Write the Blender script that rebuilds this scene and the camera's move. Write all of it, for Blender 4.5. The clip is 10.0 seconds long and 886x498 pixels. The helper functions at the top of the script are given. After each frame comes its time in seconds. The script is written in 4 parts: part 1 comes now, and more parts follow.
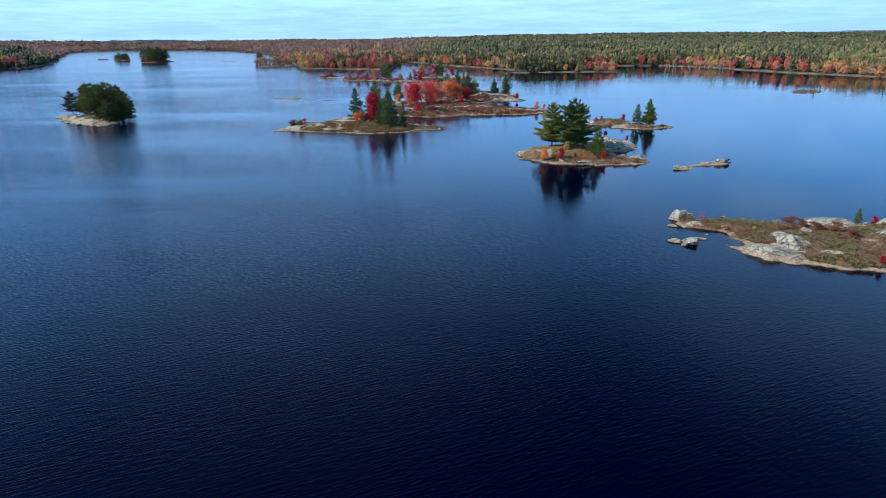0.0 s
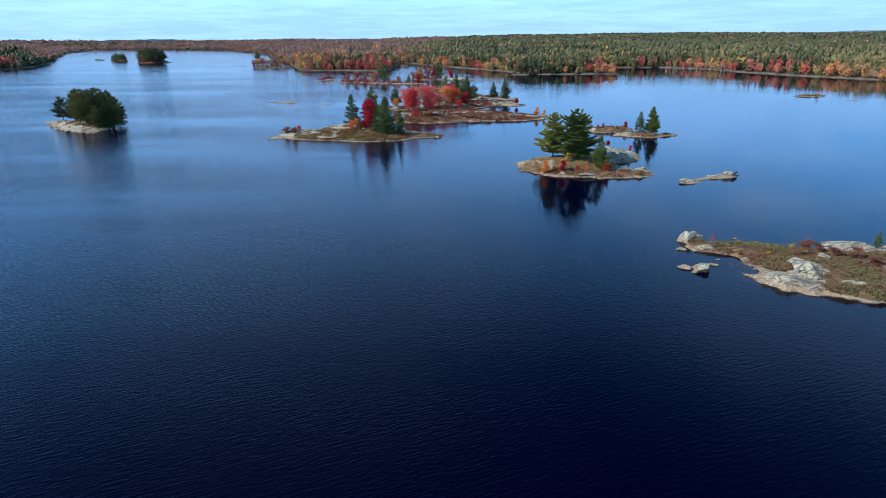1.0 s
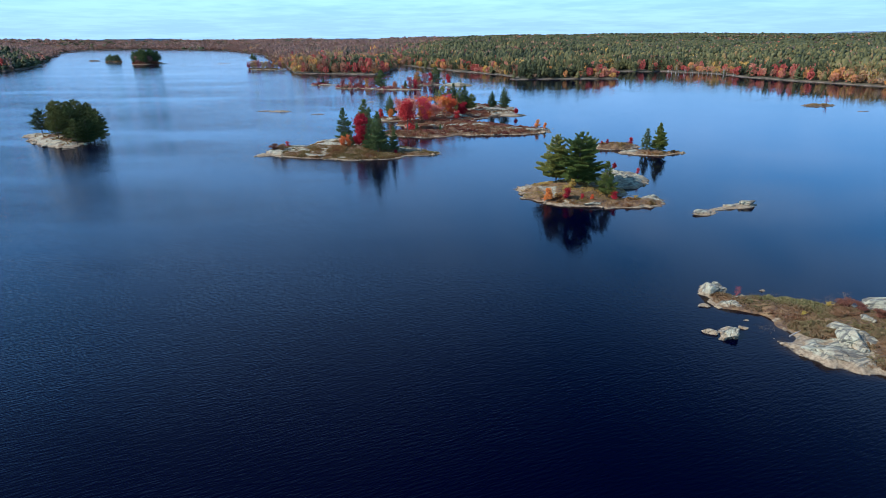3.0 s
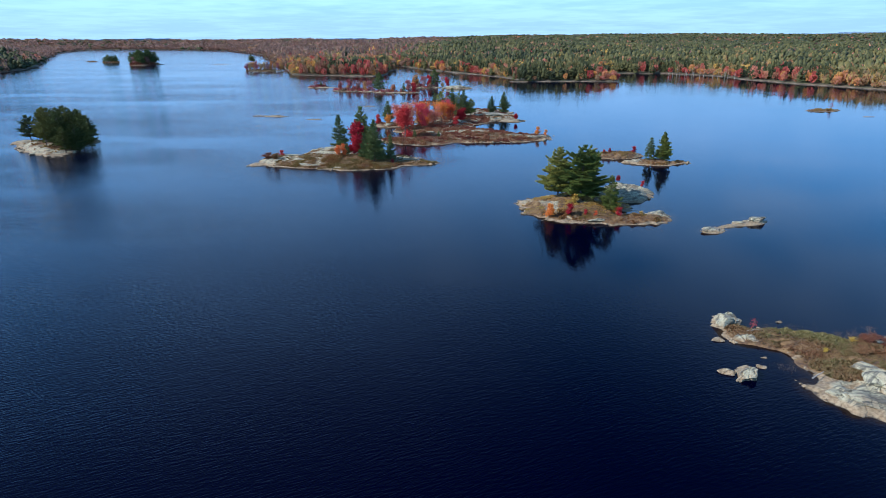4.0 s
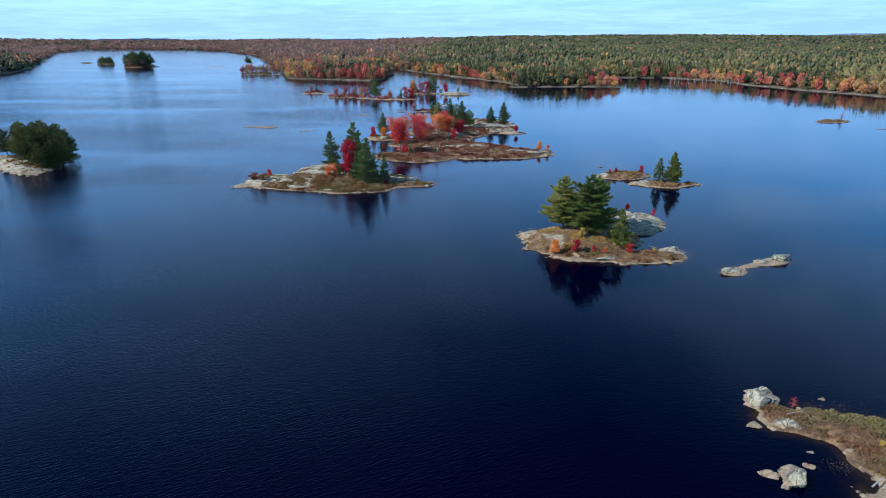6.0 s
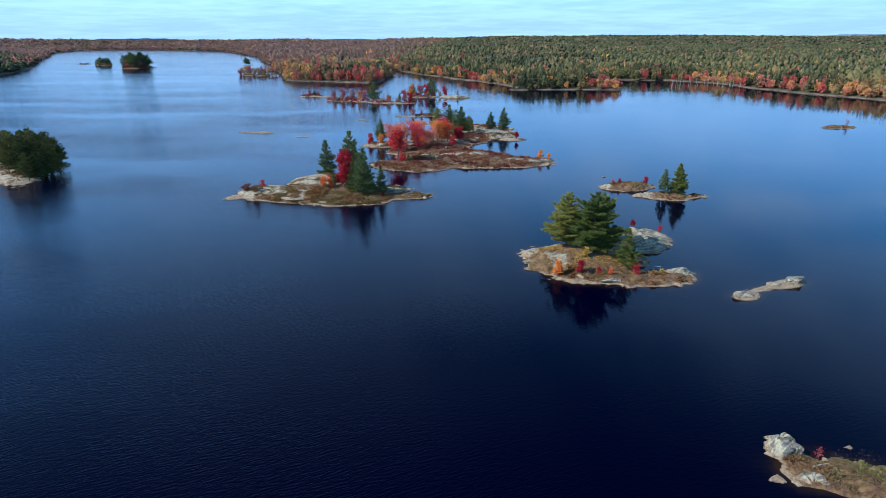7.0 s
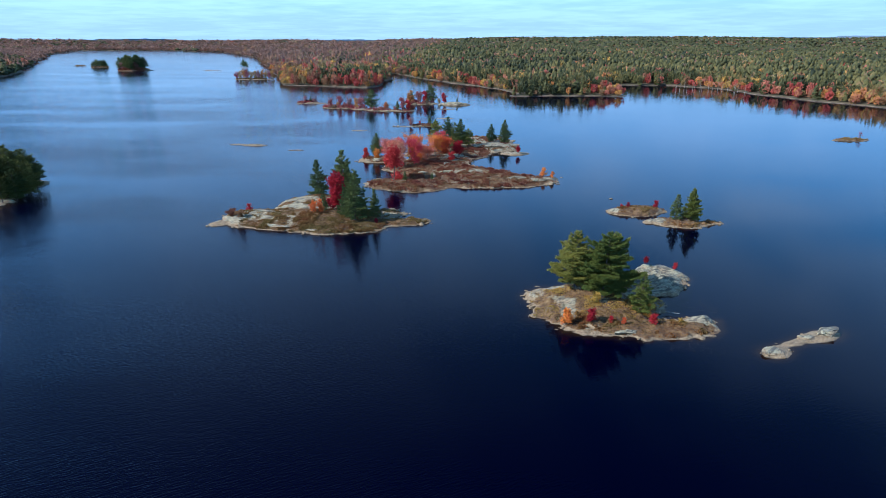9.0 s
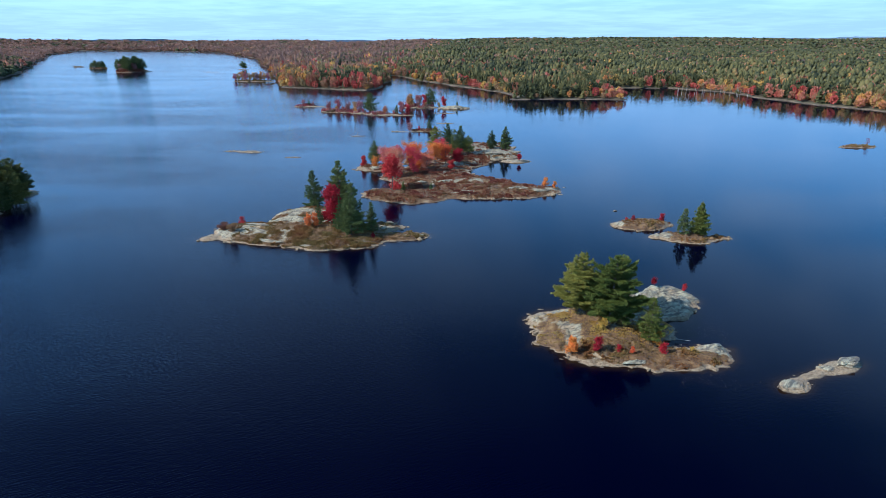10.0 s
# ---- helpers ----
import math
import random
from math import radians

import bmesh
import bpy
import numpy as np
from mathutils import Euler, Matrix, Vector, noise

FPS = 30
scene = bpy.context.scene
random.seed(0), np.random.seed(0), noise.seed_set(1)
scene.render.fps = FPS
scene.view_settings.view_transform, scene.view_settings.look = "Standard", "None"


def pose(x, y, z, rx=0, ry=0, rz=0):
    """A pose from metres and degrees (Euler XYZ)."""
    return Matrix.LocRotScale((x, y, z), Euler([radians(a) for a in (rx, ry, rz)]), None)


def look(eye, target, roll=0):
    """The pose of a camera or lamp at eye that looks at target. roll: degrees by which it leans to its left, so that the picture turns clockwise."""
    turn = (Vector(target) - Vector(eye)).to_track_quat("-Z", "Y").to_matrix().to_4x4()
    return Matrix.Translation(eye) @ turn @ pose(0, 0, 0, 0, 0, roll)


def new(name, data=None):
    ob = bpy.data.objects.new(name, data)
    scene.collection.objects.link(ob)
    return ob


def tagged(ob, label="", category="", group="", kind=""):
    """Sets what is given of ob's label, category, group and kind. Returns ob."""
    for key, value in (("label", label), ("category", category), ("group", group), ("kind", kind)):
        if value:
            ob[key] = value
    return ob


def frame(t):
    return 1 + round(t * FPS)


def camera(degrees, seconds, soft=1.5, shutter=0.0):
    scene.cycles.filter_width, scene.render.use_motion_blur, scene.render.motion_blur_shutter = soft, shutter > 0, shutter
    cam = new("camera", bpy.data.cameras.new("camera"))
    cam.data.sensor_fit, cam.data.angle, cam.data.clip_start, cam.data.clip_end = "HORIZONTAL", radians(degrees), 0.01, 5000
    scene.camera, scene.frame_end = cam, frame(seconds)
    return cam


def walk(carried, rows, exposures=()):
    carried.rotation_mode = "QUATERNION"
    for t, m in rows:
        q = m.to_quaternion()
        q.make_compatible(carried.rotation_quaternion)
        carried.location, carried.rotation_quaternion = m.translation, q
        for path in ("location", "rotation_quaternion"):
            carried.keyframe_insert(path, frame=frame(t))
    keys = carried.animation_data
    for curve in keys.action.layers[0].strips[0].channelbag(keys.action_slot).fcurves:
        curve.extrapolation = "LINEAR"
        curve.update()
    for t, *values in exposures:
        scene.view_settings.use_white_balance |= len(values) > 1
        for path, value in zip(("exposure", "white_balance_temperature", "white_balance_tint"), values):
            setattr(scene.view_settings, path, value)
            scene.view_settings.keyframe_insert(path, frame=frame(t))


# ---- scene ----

# ---- camera ----
cam = camera(76.2, 10.0, soft=0.6)
PATH = [
    (0.0, look((0.472, 2.263, 34.509), (-4.714, 96.002, 0.070), -0.518)),
    (0.5, look((0.558, 5.868, 35.668), (-4.547, 99.599, 1.195), -0.487)),
    (1.0, look((0.638, 9.479, 36.831), (-4.387, 103.203, 2.327), -0.456)),
    (1.5, look((0.712, 13.095, 37.997), (-4.234, 106.813, 3.464), -0.424)),
    (2.0, look((0.780, 16.717, 39.167), (-4.089, 110.429, 4.608), -0.393)),
    (2.5, look((0.842, 20.344, 40.340), (-3.953, 114.051, 5.758), -0.362)),
    (3.0, look((0.898, 23.975, 41.515), (-3.825, 117.679, 6.913), -0.331)),
    (3.5, look((0.949, 27.612, 42.694), (-3.706, 121.313, 8.075), -0.301)),
    (4.0, look((0.993, 31.255, 43.877), (-3.596, 124.953, 9.242), -0.270)),
    (4.5, look((1.031, 34.902, 45.062), (-3.497, 128.599, 10.415), -0.240)),
    (5.0, look((1.063, 38.555, 46.251), (-3.407, 132.251, 11.594), -0.211)),
    (5.5, look((1.090, 42.213, 47.443), (-3.328, 135.908, 12.778), -0.181)),
    (6.0, look((1.110, 45.876, 48.638), (-3.260, 139.572, 13.968), -0.152)),
    (6.5, look((1.125, 49.544, 49.836), (-3.203, 143.241, 15.164), -0.123)),
    (7.0, look((1.133, 53.218, 51.038), (-3.158, 146.916, 16.365), -0.095)),
    (7.5, look((1.136, 56.897, 52.243), (-3.125, 150.597, 17.572), -0.068)),
    (8.0, look((1.132, 60.581, 53.451), (-3.104, 154.284, 18.784), -0.041)),
    (8.5, look((1.123, 64.270, 54.662), (-3.096, 157.976, 20.002), -0.014)),
    (9.0, look((1.108, 67.964, 55.877), (-3.102, 161.674, 21.225), 0.012)),
    (9.5, look((1.086, 71.664, 57.094), (-3.121, 165.378, 22.453), 0.037)),
    (10.0, look((1.059, 75.369, 58.315), (-3.154, 169.087, 23.687), 0.061)),
]
walk(cam, PATH, exposures=((0, 0.42, 5200, 14), (10, 0.42, 5200, 14)))

# ---- world and sun ----
SUN_EL, SUN_AZ = radians(37), math.atan2(-0.92, -0.39)      # towards the sun: to the left and a little behind the start
world = bpy.data.worlds.new("sky_world")
scene.world = world
world.use_nodes = True
wn, wl = world.node_tree.nodes, world.node_tree.links
wn.clear()
w_out, w_bg = wn.new("ShaderNodeOutputWorld"), wn.new("ShaderNodeBackground")
sky = wn.new("ShaderNodeTexSky")
sky.sky_type, sky.sun_disc = "NISHITA", False
sky.sun_elevation, sky.sun_rotation = SUN_EL, SUN_AZ
sky.air_density, sky.dust_density, sky.ozone_density, sky.altitude = 1.0, 0.0, 5.0, 200
# thin cloud sheet, seen in perspective along the horizon
w_tc, w_sep = wn.new("ShaderNodeTexCoord"), wn.new("ShaderNodeSeparateXYZ")
wl.new(w_tc.outputs["Generated"], w_sep.inputs[0])


def wmath(op, a, b):
    n = wn.new("ShaderNodeMath")
    n.operation = op
    for i, v in enumerate((a, b)):
        if isinstance(v, (int, float)):
            n.inputs[i].default_value = v
        else:
            wl.new(v, n.inputs[i])
    return n.outputs[0]


def bell(wide):
    """One at the horizon, fading upwards."""
    z = wmath("DIVIDE", w_sep.outputs[2], wide)
    return wmath("POWER", 2.718, wmath("MULTIPLY", wmath("MULTIPLY", z, z), -1.0))


zc = wmath("ADD", wmath("MAXIMUM", w_sep.outputs[2], 0.0), 0.055)
w_comb = wn.new("ShaderNodeCombineXYZ")
wl.new(wmath("DIVIDE", w_sep.outputs[0], zc), w_comb.inputs[0])
wl.new(wmath("DIVIDE", w_sep.outputs[1], zc), w_comb.inputs[1])
w_comb.inputs[2].default_value = 876.6
w_noise = wn.new("ShaderNodeTexNoise")
w_noise.inputs["Scale"].default_value, w_noise.inputs["Detail"].default_value = 0.46, 8
w_noise.inputs["Roughness"].default_value = 0.6
wl.new(w_comb.outputs[0], w_noise.inputs["Vector"])
w_ramp = wn.new("ShaderNodeValToRGB")
w_ramp.color_ramp.elements[0].position, w_ramp.color_ramp.elements[1].position = 0.43, 0.59
w_ramp.color_ramp.elements[0].color, w_ramp.color_ramp.elements[1].color = (0, 0, 0, 1), (0.65, 0.65, 0.65, 1)
w_puffs = wn.new("ShaderNodeTexNoise")
w_puffs.inputs["Scale"].default_value, w_puffs.inputs["Detail"].default_value = 1.9, 5
wl.new(w_comb.outputs[0], w_puffs.inputs["Vector"])
wl.new(wmath("ADD", wmath("MULTIPLY", w_noise.outputs["Fac"], 0.62), wmath("MULTIPLY", w_puffs.outputs["Fac"], 0.38)), w_ramp.inputs[0])
w_mix = wn.new("ShaderNodeMix")
w_mix.data_type = "RGBA"
# the sheet looks thicker towards the horizon, and thins out in the haze right above it
thick = wmath("MULTIPLY", wmath("MINIMUM", wmath("POWER", wmath("DIVIDE", 0.46, zc), 2.5), 1.05), wmath("SUBTRACT", 1.0, wmath("MULTIPLY", bell(0.13), 0.78)))
wl.new(wmath("MULTIPLY", w_ramp.outputs[0], thick), w_mix.inputs[0])
w_sat = wn.new("ShaderNodeHueSaturation")
w_sat.inputs["Saturation"].default_value, w_sat.inputs["Value"].default_value = 2.0, 0.07
w_sat.inputs["Hue"].default_value = 0.512
wl.new(sky.outputs[0], w_sat.inputs["Color"])
w_haze = wn.new("ShaderNodeMix")
w_haze.data_type = "RGBA"
wl.new(wmath("MULTIPLY", bell(0.40), 0.95), w_haze.inputs[0])
wl.new(w_sat.outputs[0], w_haze.inputs[6])
w_haze.inputs[7].default_value = (2.15, 6.5, 12.2, 1)
# paler right above the horizon
w_pale = wn.new("ShaderNodeMix")
w_pale.data_type = "RGBA"
wl.new(wmath("MULTIPLY", bell(0.175), 0.97), w_pale.inputs[0])
wl.new(w_haze.outputs[2], w_pale.inputs[6])
w_pale.inputs[7].default_value = (1.95, 2.8, 3.3, 1)
wl.new(w_pale.outputs[2], w_mix.inputs[6])
w_mix.inputs[7].default_value = (4.2, 6.0, 8.0, 1)
wl.new(w_mix.outputs[2], w_bg.inputs[0])
w_bg.inputs[1].default_value = 0.19
wl.new(w_bg.outputs[0], w_out.inputs[0])

sun = new("sun", bpy.data.lights.new("sun", "SUN"))
sun.data.energy, sun.data.angle, sun.data.color = 5.0, radians(0.5), (1.0, 0.87, 0.71)
sun.matrix_world = look((0, 0, 300), (math.cos(SUN_EL) * 0.92 * 300, math.cos(SUN_EL) * 0.39 * 300, 300 - math.sin(SUN_EL) * 300))


# ---- materials ----
def material(name):
    m = bpy.data.materials.new(name)
    m.use_nodes = True
    nt = m.node_tree
    return m, nt.nodes, nt.links, nt.nodes["Principled BSDF"]


def put(links, node, key, value):
    if isinstance(value, bpy.types.NodeSocket):
        links.new(value, node.inputs[key])
    else:
        node.inputs[key].default_value = value


def tex_noise(nodes, links, scale, detail=4, rough=0.55, stretch=None, coord="Object", turn=0):
    tc, mp, n = nodes.new("ShaderNodeTexCoord"), nodes.new("ShaderNodeMapping"), nodes.new("ShaderNodeTexNoise")
    links.new(tc.outputs[coord], mp.inputs[0])
    mp.vector_type = "TEXTURE"
    mp.inputs["Scale"].default_value = [1 / k for k in stretch or (1, 1, 1)]
    mp.inputs["Rotation"].default_value = (0, 0, turn)
    links.new(mp.outputs[0], n.inputs["Vector"])
    n.inputs["Scale"].default_value, n.inputs["Detail"].default_value, n.inputs["Roughness"].default_value = scale, detail, rough
    return n.outputs["Fac"]


def ramp(nodes, links, fac, stops):
    r = nodes.new("ShaderNodeValToRGB")
    while len(r.color_ramp.elements) < len(stops):
        r.color_ramp.elements.new(0.5)
    for e, (p, c) in zip(r.color_ramp.elements, stops):
        e.position, e.color = p, (*c, 1) if len(c) == 3 else c
    links.new(fac, r.inputs[0])
    return r.outputs[0]


def mix(nodes, links, fac, a, b):
    n = nodes.new("ShaderNodeMix")
    n.data_type = "RGBA"
    for i, v in ((0, fac), (6, a), (7, b)):
        if isinstance(v, tuple):
            n.inputs[i].default_value = (*v, 1)
        elif isinstance(v, (int, float)):
            n.inputs[i].default_value = v
        else:
            links.new(v, n.inputs[i])
    return n.outputs[2]


def calc(nodes, links, op, a, b=0.0):
    n = nodes.new("ShaderNodeMath")
    n.operation = op
    for i, v in enumerate((a, b)):
        if isinstance(v, (int, float)):
            n.inputs[i].default_value = v
        else:
            links.new(v, n.inputs[i])
    return n.outputs[0]


def attribute(nodes, name):
    n = nodes.new("ShaderNodeAttribute")
    n.attribute_name = name
    return n.outputs["Fac"]


def water_material():
    m, n, l, b = material("lake_water")
    shallow = attribute(n, "shallow")
    put(l, b, "Base Color", mix(n, l, shallow, (0.0001, 0.0003, 0.0066), (0.022, 0.013, 0.006)))
    # open water of the western arm is ruffled by the wind, the bays lie calm
    tc, sep = n.new("ShaderNodeTexCoord"), n.new("ShaderNodeSeparateXYZ")
    l.new(tc.outputs["Object"], sep.inputs[0])
    def slope(v, a, z):
        m_r = n.new("ShaderNodeMapRange")
        l.new(v, m_r.inputs[0])
        m_r.inputs[1].default_value, m_r.inputs[2].default_value = a, z
        return m_r.outputs[0]
    open_water = calc(n, l, "MULTIPLY", slope(sep.outputs[1], 280, 900), slope(sep.outputs[0], 120, -150))
    bands = ramp(n, l, tex_noise(n, l, 0.004, 5, 0.6, (0.35, 2.4, 1)), [(0.35, (0.45, 0.45, 0.45)), (0.60, (1, 1, 1))])
    l.new(calc(n, l, "ADD", calc(n, l, "MULTIPLY", calc(n, l, "MULTIPLY", open_water, bands), 0.07), 0.045), b.inputs["Roughness"])
    b.inputs["IOR"].default_value = 1.13
    fine = tex_noise(n, l, 2.3, 1, 0.4, (0.33, 1.35, 1), turn=0.42)
    chop = tex_noise(n, l, 0.30, 2, 0.5, (0.5, 1.5, 1), turn=0.30)
    gust = ramp(n, l, tex_noise(n, l, 0.006, 4, 0.55, (1, 2.6, 1)), [(0.36, (0.30, 0.30, 0.30)), (0.60, (1, 1, 1))])
    small = tex_noise(n, l, 5.2, 1, 0.4, (0.40, 1.3, 1), turn=0.55)
    height = calc(n, l, "ADD", calc(n, l, "MULTIPLY", fine, 0.125), calc(n, l, "ADD", calc(n, l, "MULTIPLY", chop, 0.03), calc(n, l, "MULTIPLY", small, 0.045)))
    lee = calc(n, l, "MULTIPLY", slope(sep.outputs[0], -80, 0), slope(sep.outputs[1], 85, 145))
    lee = calc(n, l, "MAXIMUM", lee, calc(n, l, "MULTIPLY", slope(sep.outputs[1], 150, 260), calc(n, l, "MAXIMUM", slope(sep.outputs[0], -170, -50), slope(sep.outputs[1], 420, 800))))
    gust = calc(n, l, "MULTIPLY", gust, calc(n, l, "SUBTRACT", 1.0, calc(n, l, "MULTIPLY", lee, 0.58)))
    gust = calc(n, l, "MULTIPLY", gust, calc(n, l, "ADD", 0.40, calc(n, l, "MULTIPLY", slope(sep.outputs[0], 25, -45), 0.60)))
    bump = n.new("ShaderNodeBump")
    bump.inputs["Distance"].default_value = 1.0
    l.new(calc(n, l, "MULTIPLY", gust, 0.75), bump.inputs["Strength"])
    l.new(height, bump.inputs["Height"])
    l.new(bump.outputs[0], b.inputs["Normal"])
    return m


def rock_material():
    m, n, l, b = material("granite_with_heath_soil")
    big = tex_noise(n, l, 0.35, 5, 0.6)
    small = tex_noise(n, l, 2.2, 6, 0.65)
    speck = tex_noise(n, l, 9, 4, 0.65)
    streak = tex_noise(n, l, 0.9, 6, 0.7, (0.28, 2.4, 1), turn=0.35)
    rock = ramp(n, l, small, [(0.26, (0.11, 0.100, 0.060)), (0.42, (0.27, 0.255, 0.165)), (0.60, (0.39, 0.375, 0.25))])
    rock = mix(n, l, ramp(n, l, big, [(0.45, (0, 0, 0)), (0.60, (0.65, 0.65, 0.65))]), rock, (0.30, 0.225, 0.130))
    rock = mix(n, l, ramp(n, l, streak, [(0.49, (0, 0, 0)), (0.56, (0.85, 0.85, 0.85))]), rock, (0.080, 0.077, 0.062))
    rock = mix(n, l, ramp(n, l, speck, [(0.55, (0, 0, 0)), (0.70, (0.4, 0.4, 0.4))]), rock, (0.070, 0.064, 0.050))
    crack_tc, crack_warp, crack = n.new("ShaderNodeTexCoord"), n.new("ShaderNodeVectorMath"), n.new("ShaderNodeTexVoronoi")
    crack.feature = "DISTANCE_TO_EDGE"
    crack.inputs["Scale"].default_value = 0.13
    warp = n.new("ShaderNodeTexNoise")
    warp.inputs["Scale"].default_value = 0.8
    warp.inputs["Detail"].default_value = 4
    l.new(crack_tc.outputs["Object"], warp.inputs["Vector"])
    l.new(crack_tc.outputs["Object"], crack_warp.inputs[0])
    l.new(warp.outputs["Color"], crack_warp.inputs[1])
    l.new(crack_warp.outputs[0], crack.inputs["Vector"])
    line = ramp(n, l, crack.outputs["Distance"], [(0.004, (0.5, 0.5, 0.5)), (0.016, (0, 0, 0))])
    rock = mix(n, l, line, rock, (0.05, 0.042, 0.033))
    soil_n = tex_noise(n, l, 0.9, 6, 0.65)
    soil = ramp(n, l, soil_n, [(0.32, (0.050, 0.030, 0.015)), (0.46, (0.105, 0.060, 0.027)), (0.57, (0.160, 0.098, 0.040)), (0.70, (0.23, 0.155, 0.065))])
    veg = attribute(n, "veg")
    mask = ramp(n, l, calc(n, l, "ADD", veg, calc(n, l, "MULTIPLY", calc(n, l, "SUBTRACT", small, 0.5), 0.9)), [(0.44, (0, 0, 0)), (0.56, (1, 1, 1))])
    # bleached band along the waterline, dark and wet right at the water
    tc, sep = n.new("ShaderNodeTexCoord"), n.new("ShaderNodeSeparateXYZ")
    l.new(n.new("ShaderNodeNewGeometry").outputs["Position"], sep.inputs[0])
    lift = calc(n, l, "ADD", sep.outputs[2], calc(n, l, "MULTIPLY", calc(n, l, "SUBTRACT", big, 0.5), 0.35))
    band = ramp(n, l, lift, [(0.0, (0, 0, 0)), (0.05, (0.85, 0.85, 0.85)), (0.50, (0.75, 0.75, 0.75)), (0.68, (0, 0, 0))])
    rock = mix(n, l, band, rock, ramp(n, l, small, [(0.34, (0.11, 0.075, 0.038)), (0.50, (0.25, 0.18, 0.098)), (0.66, (0.34, 0.26, 0.155))]))
    wet = ramp(n, l, lift, [(0.0, (1, 1, 1)), (0.10, (0, 0, 0))])
    rock = mix(n, l, wet, rock, (0.06, 0.045, 0.03))
    put(l, b, "Base Color", mix(n, l, mask, rock, soil))
    b.inputs["Roughness"].default_value = 0.85
    bump = n.new("ShaderNodeBump")
    bump.inputs["Strength"].default_value, bump.inputs["Distance"].default_value = 0.6, 0.30
    l.new(calc(n, l, "SUBTRACT", calc(n, l, "ADD", small, calc(n, l, "MULTIPLY", speck, 0.3)), calc(n, l, "MULTIPLY", line, 0.6)), bump.inputs["Height"])
    l.new(bump.outputs[0], b.inputs["Normal"])
    return m


def leaf_material(name, stops, spread=0.25, island=False, glow=0.35, tone=False):
    """Foliage: colours by Random of the object (or of the clump), darker and lighter leaves by noise, some light through the leaves."""
    m, n, l, b = material(name)
    if island:
        rnd = n.new("ShaderNodeNewGeometry").outputs["Random Per Island"]
    else:
        rnd = n.new("ShaderNodeObjectInfo").outputs["Random"]
    if tone:
        rnd = calc(n, l, "ADD", calc(n, l, "MULTIPLY", attribute(n, "tone"), 0.8), calc(n, l, "MULTIPLY", rnd, 0.2))
    grain = tex_noise(n, l, 0.8 if not island else 0.25, 3, 0.6)
    fac = calc(n, l, "ADD", rnd, calc(n, l, "MULTIPLY", calc(n, l, "SUBTRACT", grain, 0.5), spread * 3))
    col = ramp(n, l, fac, stops)
    put(l, b, "Base Color", col)
    b.inputs["Roughness"].default_value = 0.7
    b.inputs["Specular IOR Level"].default_value = 0.2
    tr, mx = n.new("ShaderNodeBsdfTranslucent"), n.new("ShaderNodeMixShader")
    l.new(col, tr.inputs[0])
    mx.inputs[0].default_value = glow
    l.new(b.outputs[0], mx.inputs[1])
    l.new(tr.outputs[0], mx.inputs[2])
    l.new(mx.outputs[0], n["Material Output"].inputs[0])
    return m


def bark_material():
    m, n, l, b = material("bark")
    f = tex_noise(n, l, 3, 5, 0.6, (1, 1, 0.2))
    put(l, b, "Base Color", ramp(n, l, f, [(0.35, (0.05, 0.038, 0.03)), (0.65, (0.16, 0.13, 0.105))]))
    b.inputs["Roughness"].default_value = 0.9
    return m


def ground_material():
    m, n, l, b = material("forest_floor")
    f = tex_noise(n, l, 0.05, 6, 0.6)
    floor_colour = ramp(n, l, f, [(0.35, (0.05, 0.055, 0.025)), (0.55, (0.10, 0.08, 0.045)), (0.7, (0.16, 0.12, 0.07))])
    tc, sep = n.new("ShaderNodeTexCoord"), n.new("ShaderNodeSeparateXYZ")
    l.new(tc.outputs["Object"], sep.inputs[0])
    shore = ramp(n, l, calc(n, l, "MULTIPLY", sep.outputs[2], 0.5), [(0.15, (1, 1, 1)), (0.40, (0, 0, 0))])
    put(l, b, "Base Color", mix(n, l, shore, floor_colour, ramp(n, l, tex_noise(n, l, 0.12, 4, 0.6), [(0.42, (0.055, 0.045, 0.03)), (0.62, (0.19, 0.145, 0.10))])))
    b.inputs["Roughness"].default_value = 0.95
    return m


WATER, ROCK, BARK, GROUND = water_material(), rock_material(), bark_material(), ground_material()
GROVE = leaf_material("dark_olive_needles", [(0.0, (0.050, 0.068, 0.018)), (0.5, (0.100, 0.108, 0.026)), (1.0, (0.165, 0.152, 0.036))], 0.3, glow=0.2)
FADED = leaf_material("dull_pink_leaves", [(0.0, (0.36, 0.060, 0.085)), (0.5, (0.38, 0.14, 0.13)), (1.0, (0.33, 0.21, 0.17))], 0.35)
TAN_LEAF = leaf_material("tan_orange_leaves", [(0.0, (0.46, 0.16, 0.06)), (0.5, (0.50, 0.25, 0.08)), (1.0, (0.44, 0.29, 0.11))], 0.35)
PINE = leaf_material("pine_needles", [(0.0, (0.086, 0.116, 0.022)), (0.5, (0.165, 0.182, 0.036)), (1.0, (0.265, 0.248, 0.050))], 0.3, glow=0.2)
SPRUCE = leaf_material("dark_conifer_needles", [(0.0, (0.055, 0.090, 0.030)), (1.0, (0.140, 0.165, 0.046))], 0.3, glow=0.16)
RED = leaf_material("red_maple_leaves", [(0.0, (0.24, 0.012, 0.022)), (0.5, (0.42, 0.022, 0.036)), (1.0, (0.55, 0.065, 0.055))], 0.3)
ORANGE = leaf_material("orange_maple_leaves", [(0.0, (0.62, 0.12, 0.045)), (0.5, (0.72, 0.26, 0.050)), (1.0, (0.72, 0.40, 0.07))], 0.35)
